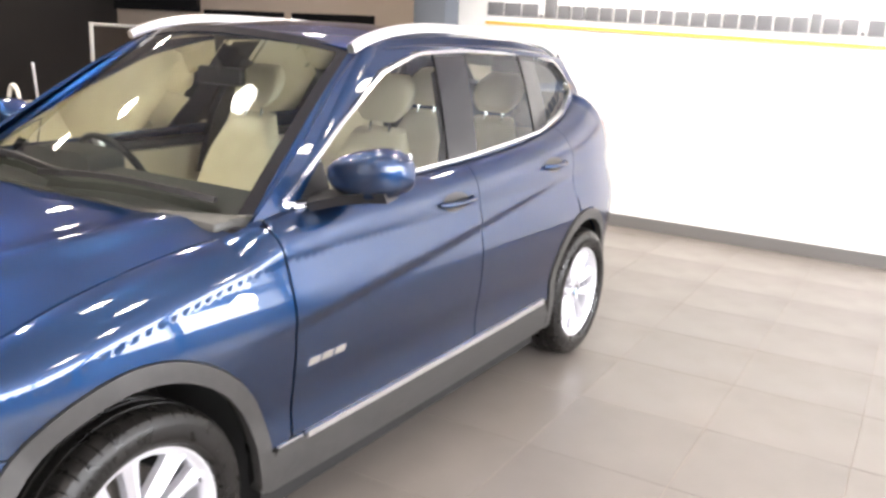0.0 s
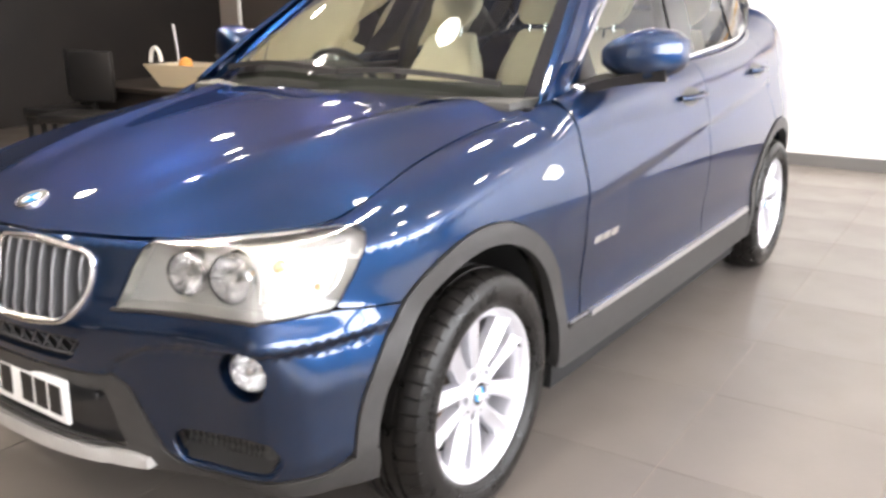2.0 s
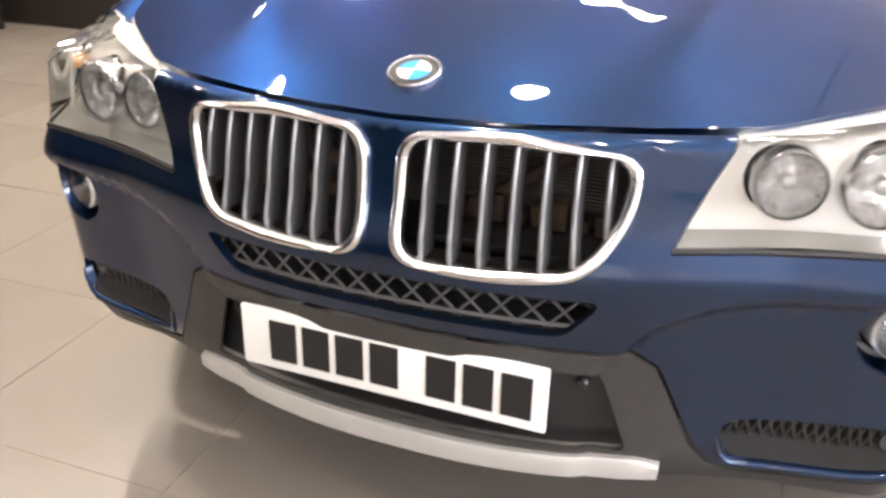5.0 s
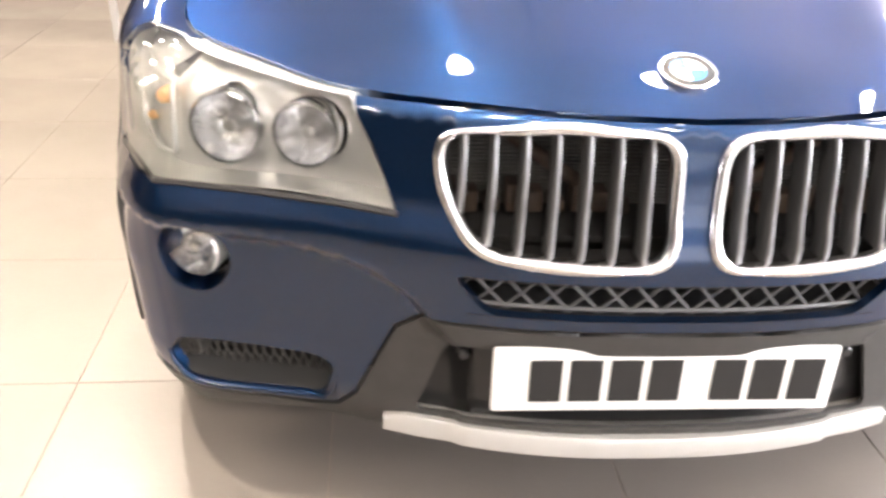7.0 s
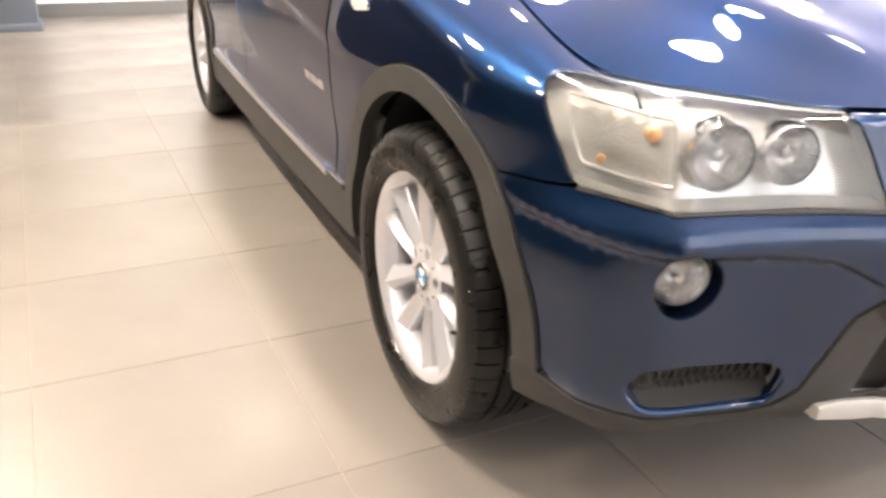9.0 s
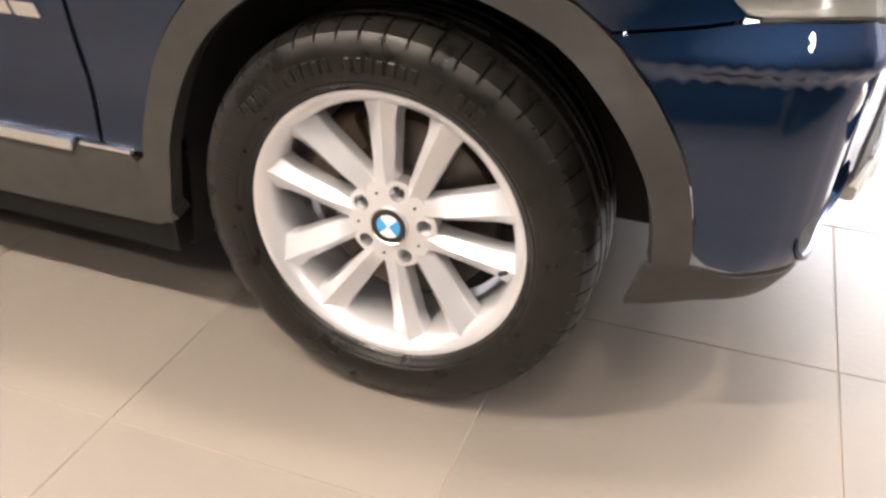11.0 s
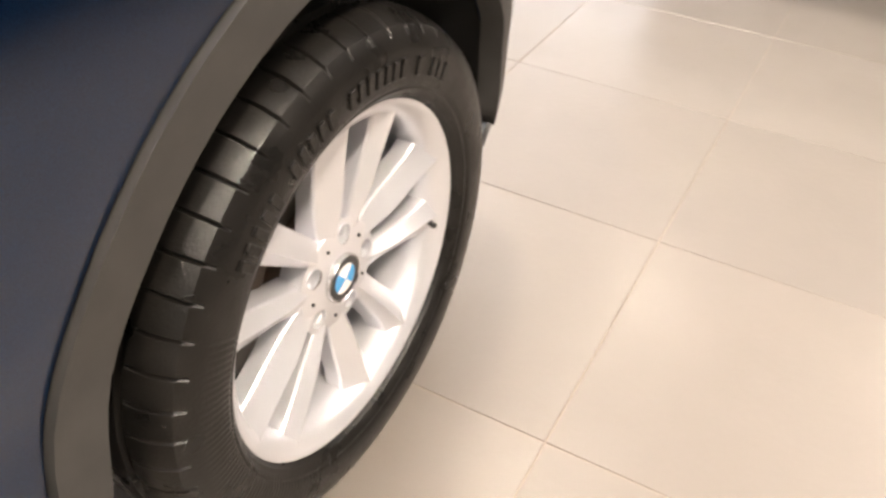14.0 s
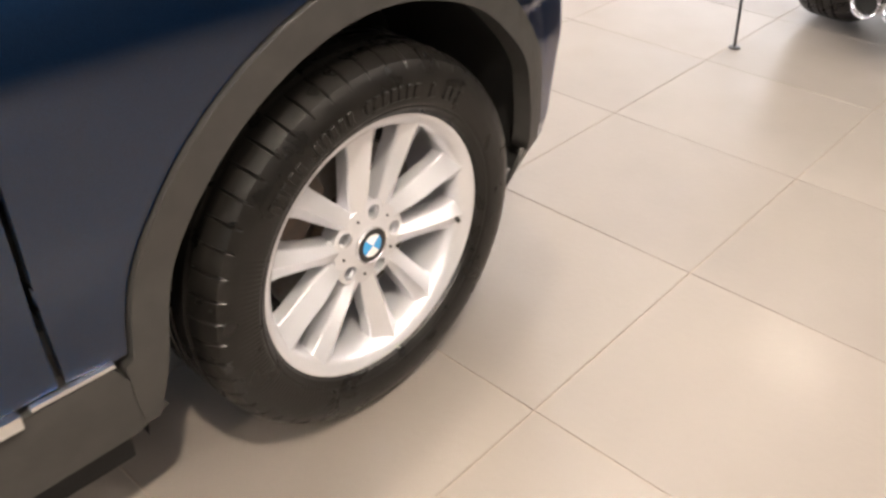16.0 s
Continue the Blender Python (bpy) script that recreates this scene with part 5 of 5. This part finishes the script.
# ceiling of panels with shadow joints
bm = box(X0 - 1.7, X1 + 0.2, Y0 - 0.2, YF + 0.3, CEIL + 0.012, CEIL + 0.12)
px = 1.2
for i in range(13):
    for j in range(16):
        ax, ay = X0 - 1.2 + i * px, Y0 + j * px
        add_box(bm, ax + 0.012, ax + px - 0.012, ay + 0.012, ay + px - 0.012, CEIL, CEIL + 0.014)
structure("ceiling", bm, CEILM, "pale ceiling of square panels with shadow joints")
# glass front on +x: posts, rails, sill
bm = bmesh.new()
for k in range(9):
    y = -7.6 + 1.7 * k
    add_box(bm, X1, X1 + 0.10, y - 0.08, y + 0.08, 0, CEIL, 0.005)
add_box(bm, X1, X1 + 0.10, Y0, Y1, 0, 0.9)
add_box(bm, X1 + 0.005, X1 + 0.095, Y0, Y1, 2.95, CEIL)
add_box(bm, X1 + 0.01, X1 + 0.09, Y0, Y1, 1.9, 1.96)
structure("window_1", bm, FRAMEM, "tall glazed shop front with grey metal posts")
backdrop = structure("backdrop", box(X1 + 1.2, X1 + 1.25, Y0 - 2, Y1 + 2, -0.1, CEIL + 1.0), glow("daylight_haze", (0.96, 0.97, 1.0), 6.0), "pale hazy daylight outside the glass front")

# lettering on the white wall: unreadable bars over an amber rule
sign = thing("wall_sign", "row of dark grey wall letters over an amber line", "sign")
LETTER = mat("grey_letters", (0.16, 0.16, 0.17), 0.5)
x = -1.57
for ch in "www.dxxxxxxxxxxxxxxxxtxx.xx.xx":
    wd = {".": 0.03, "w": 0.165, "t": 0.075}.get(ch, 0.117)
    hh = {".": 0.03, "d": 0.175, "t": 0.15}.get(ch, 0.118)
    base = 1.85 - 0.019 * (x + 1.57)
    part("bar", box(x, x + wd, Y1 - 0.022, Y1 - 0.002, base, base + hh, 0.004), LETTER, sign)
    x += wd + 0.019
part("rule", box(-2.25, 2.25, -0.016, -0.002, -0.015, 0.015, m=Matrix.Translation((0.66, Y1, 1.733)) @ Matrix.Rotation(radians(1.2), 4, "Y")), mat("amber_rule", (0.80, 0.45, 0.08), 0.5), sign, "thin amber line")

# column beside the white wall
col = thing("column", "slim blue-grey square column", "column")
part("shaft", box(-2.04, -1.69, 5.52, 5.76, 0, CEIL, 0.006), COLM, col)
part("base_plate", box(-2.06, -1.67, 5.50, 5.78, 0, 0.06, 0.004), COLM, col)

# display board with a pale frame
board = thing("display_board", "dark display board in a pale metal frame", "board")
part("board_panel", box(-3.20, -1.92, 2.92, 2.94, 0.25, 1.575), WALLD, board)
for a in (-3.23, -1.93):
    part("frame_post", box(a, a + 0.035, 2.91, 2.95, 0.0, 1.60, 0.004), FRAMEM, board)
part("frame_rail", box(-3.195, -1.93, 2.915, 2.945, 1.574, 1.598, 0.004), FRAMEM, board)

# desk with a tray of things
desk = thing("desk", "dark desk against the brown wall", "desk")
part("desk_top", box(-5.5, -3.45, 2.8, 3.7, 0.66, 0.70, 0.006), WALLD, desk)
part("desk_front", box(-5.45, -3.50, 2.86, 2.90, 0, 0.66), WALLD, desk)
for x in (-5.45, -3.54):
    part("desk_side", box(x, x + 0.04, 2.90, 3.65, 0, 0.66), WALLD, desk)
tub = thing("tub", "cream plastic tub with a handle on the desk", "tub")
bm = bmesh.new()
for (z, w0) in ((0, 0),):
    vs0 = [bm.verts.new((x, y, 0.705)) for x, y in ((-4.42, 3.02), (-3.80, 3.02), (-3.80, 3.34), (-4.42, 3.34))]
    vs1 = [bm.verts.new((x, y, 0.90)) for x, y in ((-4.55, 2.95), (-3.70, 2.95), (-3.70, 3.41), (-4.55, 3.41))]
    bm.faces.new(vs0)
    for i in range(4):
        bm.faces.new((vs0[i], vs0[(i + 1) % 4], vs1[(i + 1) % 4], vs1[i]))
bmesh.ops.solidify(bm, geom=bm.faces[:], thickness=0.008)
part("tub_body", bm, mat("cream_plastic", (0.66, 0.60, 0.48), 0.5), tub)
part("tub_handle", sweep([(-4.49 + 0.075 * math.cos(t), 3.05, 0.89 + 0.15 * math.sin(t)) for t in np.linspace(0.2, 3.0, 12)], circle(0.018, 8), up=(0, 1, 0)), mat("white_plastic", (0.75, 0.75, 0.74), 0.4), tub, "", 60)
brush = thing("brush", "brush with a grey handle standing in the tub", "brush")
part("handle", sweep([(-4.27, 3.14, 0.76), (-4.33, 3.14, 1.24)], circle(0.013, 8), up=(0, 1, 0)), SATIN, brush)
part("bristles", lathe([(0, 0.10), (0.05, 0.08), (0.07, 0.0), (0, 0.0)], "z", 14, Matrix.Translation((-4.20, 3.14, 0.86))), mat("orange_bristles", (0.55, 0.25, 0.06), 0.8), brush)
for k, (x, y) in enumerate(((-5.25, 2.55), (-4.75, 2.40))):
    ch = thing("chair", "black padded office chair beside the desk", "chair", "chairs by the desk", pose(x, y, 0, 0, 0, 20 * k))
    part("seat", box(-0.24, 0.24, -0.24, 0.24, 0.44, 0.52, 0.03), BLACK, ch)
    part("backrest", box(-0.22, 0.22, 0.20, 0.27, 0.58, 1.02, 0.03), BLACK, ch)
    for dx, dy in ((-0.2, -0.2), (0.2, -0.2), (-0.2, 0.2), (0.2, 0.2)):
        part("leg", box(dx - 0.015, dx + 0.015, dy - 0.015, dy + 0.015, 0, 0.45), BLACK, ch)
    part("back_post", box(-0.02, 0.02, 0.22, 0.25, 0.5, 0.7), BLACK, ch)

# dark screen high on the beige wall and its slot
tv = thing("wall_screen", "dark flat screen hung on the wall", "screen")
part("screen_body", box(X0 + 0.05, -6.45, 6.91, 6.98, 1.78, 2.7, 0.01), PIANO, tv)
for a, b in ((-6.40, -4.98), (-4.85, -3.57)):
    slot = thing("wall_slot", "long dark slot window in the beige wall", "slot window", "slot windows")
    part("slot_pane", box(a, b, YF - 0.02, YF - 0.002, 1.68, 1.82), PIANO, slot)

# slim pole and the neighbouring car
pole = thing("pole", "slim dark metal pole on a small foot", "pole")
part("shaft", sweep([(-0.51, -2.14, 0.004), (-0.47, -2.14, 0.5)], circle(0.006, 8), up=(0, 1, 0)), BLACK, pole)
part("foot", lathe([(0, 0.008), (0.02, 0.006), (0.022, 0.0), (0, 0.0)], "z", 14, Matrix.Translation((-0.51, -2.14, 0))), BLACK, pole)

dcar = thing("car", "dark parked car with twin round exhaust pipes", "car", "", pose(-0.215, 0.37, 0))
DPAINT = mat("black_car_paint", (0.012, 0.012, 0.014), 0.3, 0.3, Coat_Weight=1.0, Coat_Roughness=0.03)
bm = bmesh.new()
rows = []
for i, (y, hw, z0, z1) in enumerate(((-2.74, 0.72, 0.42, 0.86), (-2.78, 0.84, 0.30, 1.0), (-3.0, 0.90, 0.30, 1.06), (-3.6, 0.92, 0.26, 1.08), (-5.4, 0.92, 0.26, 1.0), (-6.6, 0.90, 0.28, 0.90), (-7.0, 0.80, 0.32, 0.74), (-7.1, 0.6, 0.38, 0.62))):
    zc_, hz = (z0 + z1) / 2, (z1 - z0) / 2
    rows.append([bm.verts.new((-1.18 + hw * math.copysign(abs(math.cos(a)) ** 0.35, math.cos(a)), y, zc_ + hz * math.copysign(abs(math.sin(a)) ** 0.5, math.sin(a)))) for a in np.linspace(0, 2 * math.pi, 32, endpoint=False)])
for a, b in zip(rows, rows[1:]):
    for j in range(32):
        bm.faces.new((a[j], a[(j + 1) % 32], b[(j + 1) % 32], b[j]))
bm.faces.new(rows[0])
bm.faces.new(rows[-1])
part("body", bm, DPAINT, dcar, "", 50)
bm = bmesh.new()
rows = []
for y, hw, z1 in ((-3.05, 0.62, 1.08), (-3.7, 0.60, 1.40), (-4.6, 0.60, 1.44), (-5.5, 0.66, 1.03)):
    rows.append([bm.verts.new((-1.18 + hw * k, y, z)) for k, z in ((-1.2, 1.0), (-1.0, z1 - 0.05), (-0.6, z1), (0.6, z1), (1.0, z1 - 0.05), (1.2, 1.0))])
for a, b in zip(rows, rows[1:]):
    for j in range(5):
        bm.faces.new((a[j], a[j + 1], b[j + 1], b[j]))
part("cabin", bm, PIANO, dcar, "", 30)
for x, s in ((-0.43, 1), (-1.93, -1)):
    for y in (-3.12, -5.95):
        w = put("wheel", None, dcar)
        w.matrix_local = Matrix.Translation((x, y, 0.335)) @ (to_left if s > 0 else to_right) @ Matrix.Scale(0.955, 4)
        put("tyre", bpy.data.meshes["tyre"], w)
        part("rim", lathe([(0.235, 0.10), (0.225, 0.10), (0.21, 0.08), (0.06, 0.07), (0, 0.08)], "z", 40), ALLOY, w)
for x in (-0.64, -0.75, -1.61, -1.72):
    part("exhaust_pipe", lathe([(0.040, -0.10), (0.043, 0.0), (0.048, 0.004), (0.050, 0.0), (0.050, -0.10)], "y", 24, Matrix.Translation((x, -2.70, 0.205)) @ Matrix.Rotation(0, 4, "X")), CHROME, dcar, "", 50)
    part("pipe_inside", lathe([(0.0, -0.06), (0.041, -0.06)], "y", 20, Matrix.Translation((x, -2.70, 0.205))), DARK, dcar)

# ceiling downlights
def downlight(lx, ly):
    d = thing("downlight", "round recessed ceiling downlight, lit", "ceiling light", "ceiling downlights", pose(lx, ly, CEIL))
    part("bezel", lathe([(0.125, 0.004), (0.155, 0.0), (0.158, -0.008), (0.150, -0.012), (0.128, -0.010)], "z", 24), WALLW, d)
    part("lamp_face", lathe([(0.0, -0.006), (0.128, -0.006)], "z", 24), LAMPG, d)
    return d


one = downlight(*DOWNLIGHTS[0])
for lx, ly in DOWNLIGHTS[1:]:
    copy_thing(one, pose(lx, ly, CEIL))

# floor tiles, the near ones each a piece of its own
bm = box(0.0012, TILE - 0.0012, 0.0012, TILE_Y - 0.0012, -0.012, 0.0, 0.001, seg=1)
near = part("tile", bm, FLOORM, floor, "", 30)
near.matrix_local = GRID @ Matrix.Translation((-8 * TILE, -7 * TILE_Y, 0))
rest = bmesh.new()
for i in range(-14, 16):
    for j in range(-15, 14):
        ax, ay = i * TILE, j * TILE_Y
        c = GRID @ Vector((ax + TILE / 2, ay + TILE_Y / 2, 0))
        if c.x > X1 - 0.1 or c.x < X0 - 0.7 or c.y > (Y1 + 0.2 if c.x > -2.4 else YF) or c.y < Y0:
            continue
        if -8 <= i < 9 and -7 <= j < 11:
            if (i, j) != (-8, -7):
                t_ = put("tile", near.data, floor)
                t_.matrix_local = GRID @ Matrix.Translation((ax, ay, 0))
        else:
            v = [rest.verts.new(GRID @ Vector((ax + p, ay + q, 0))) for p, q in ((0.0012, 0.0012), (TILE - 0.0012, 0.0012), (TILE - 0.0012, TILE_Y - 0.0012), (0.0012, TILE_Y - 0.0012))]
            w = [rest.verts.new(k.co - Vector((0, 0, 0.01))) for k in v]
            rest.faces.new(v)
            for a in range(4):
                rest.faces.new((v[a], w[a], w[(a + 1) % 4], v[(a + 1) % 4]))
tagged(part("tiles", rest, FLOORM, floor, "", 0), kind="stuff")
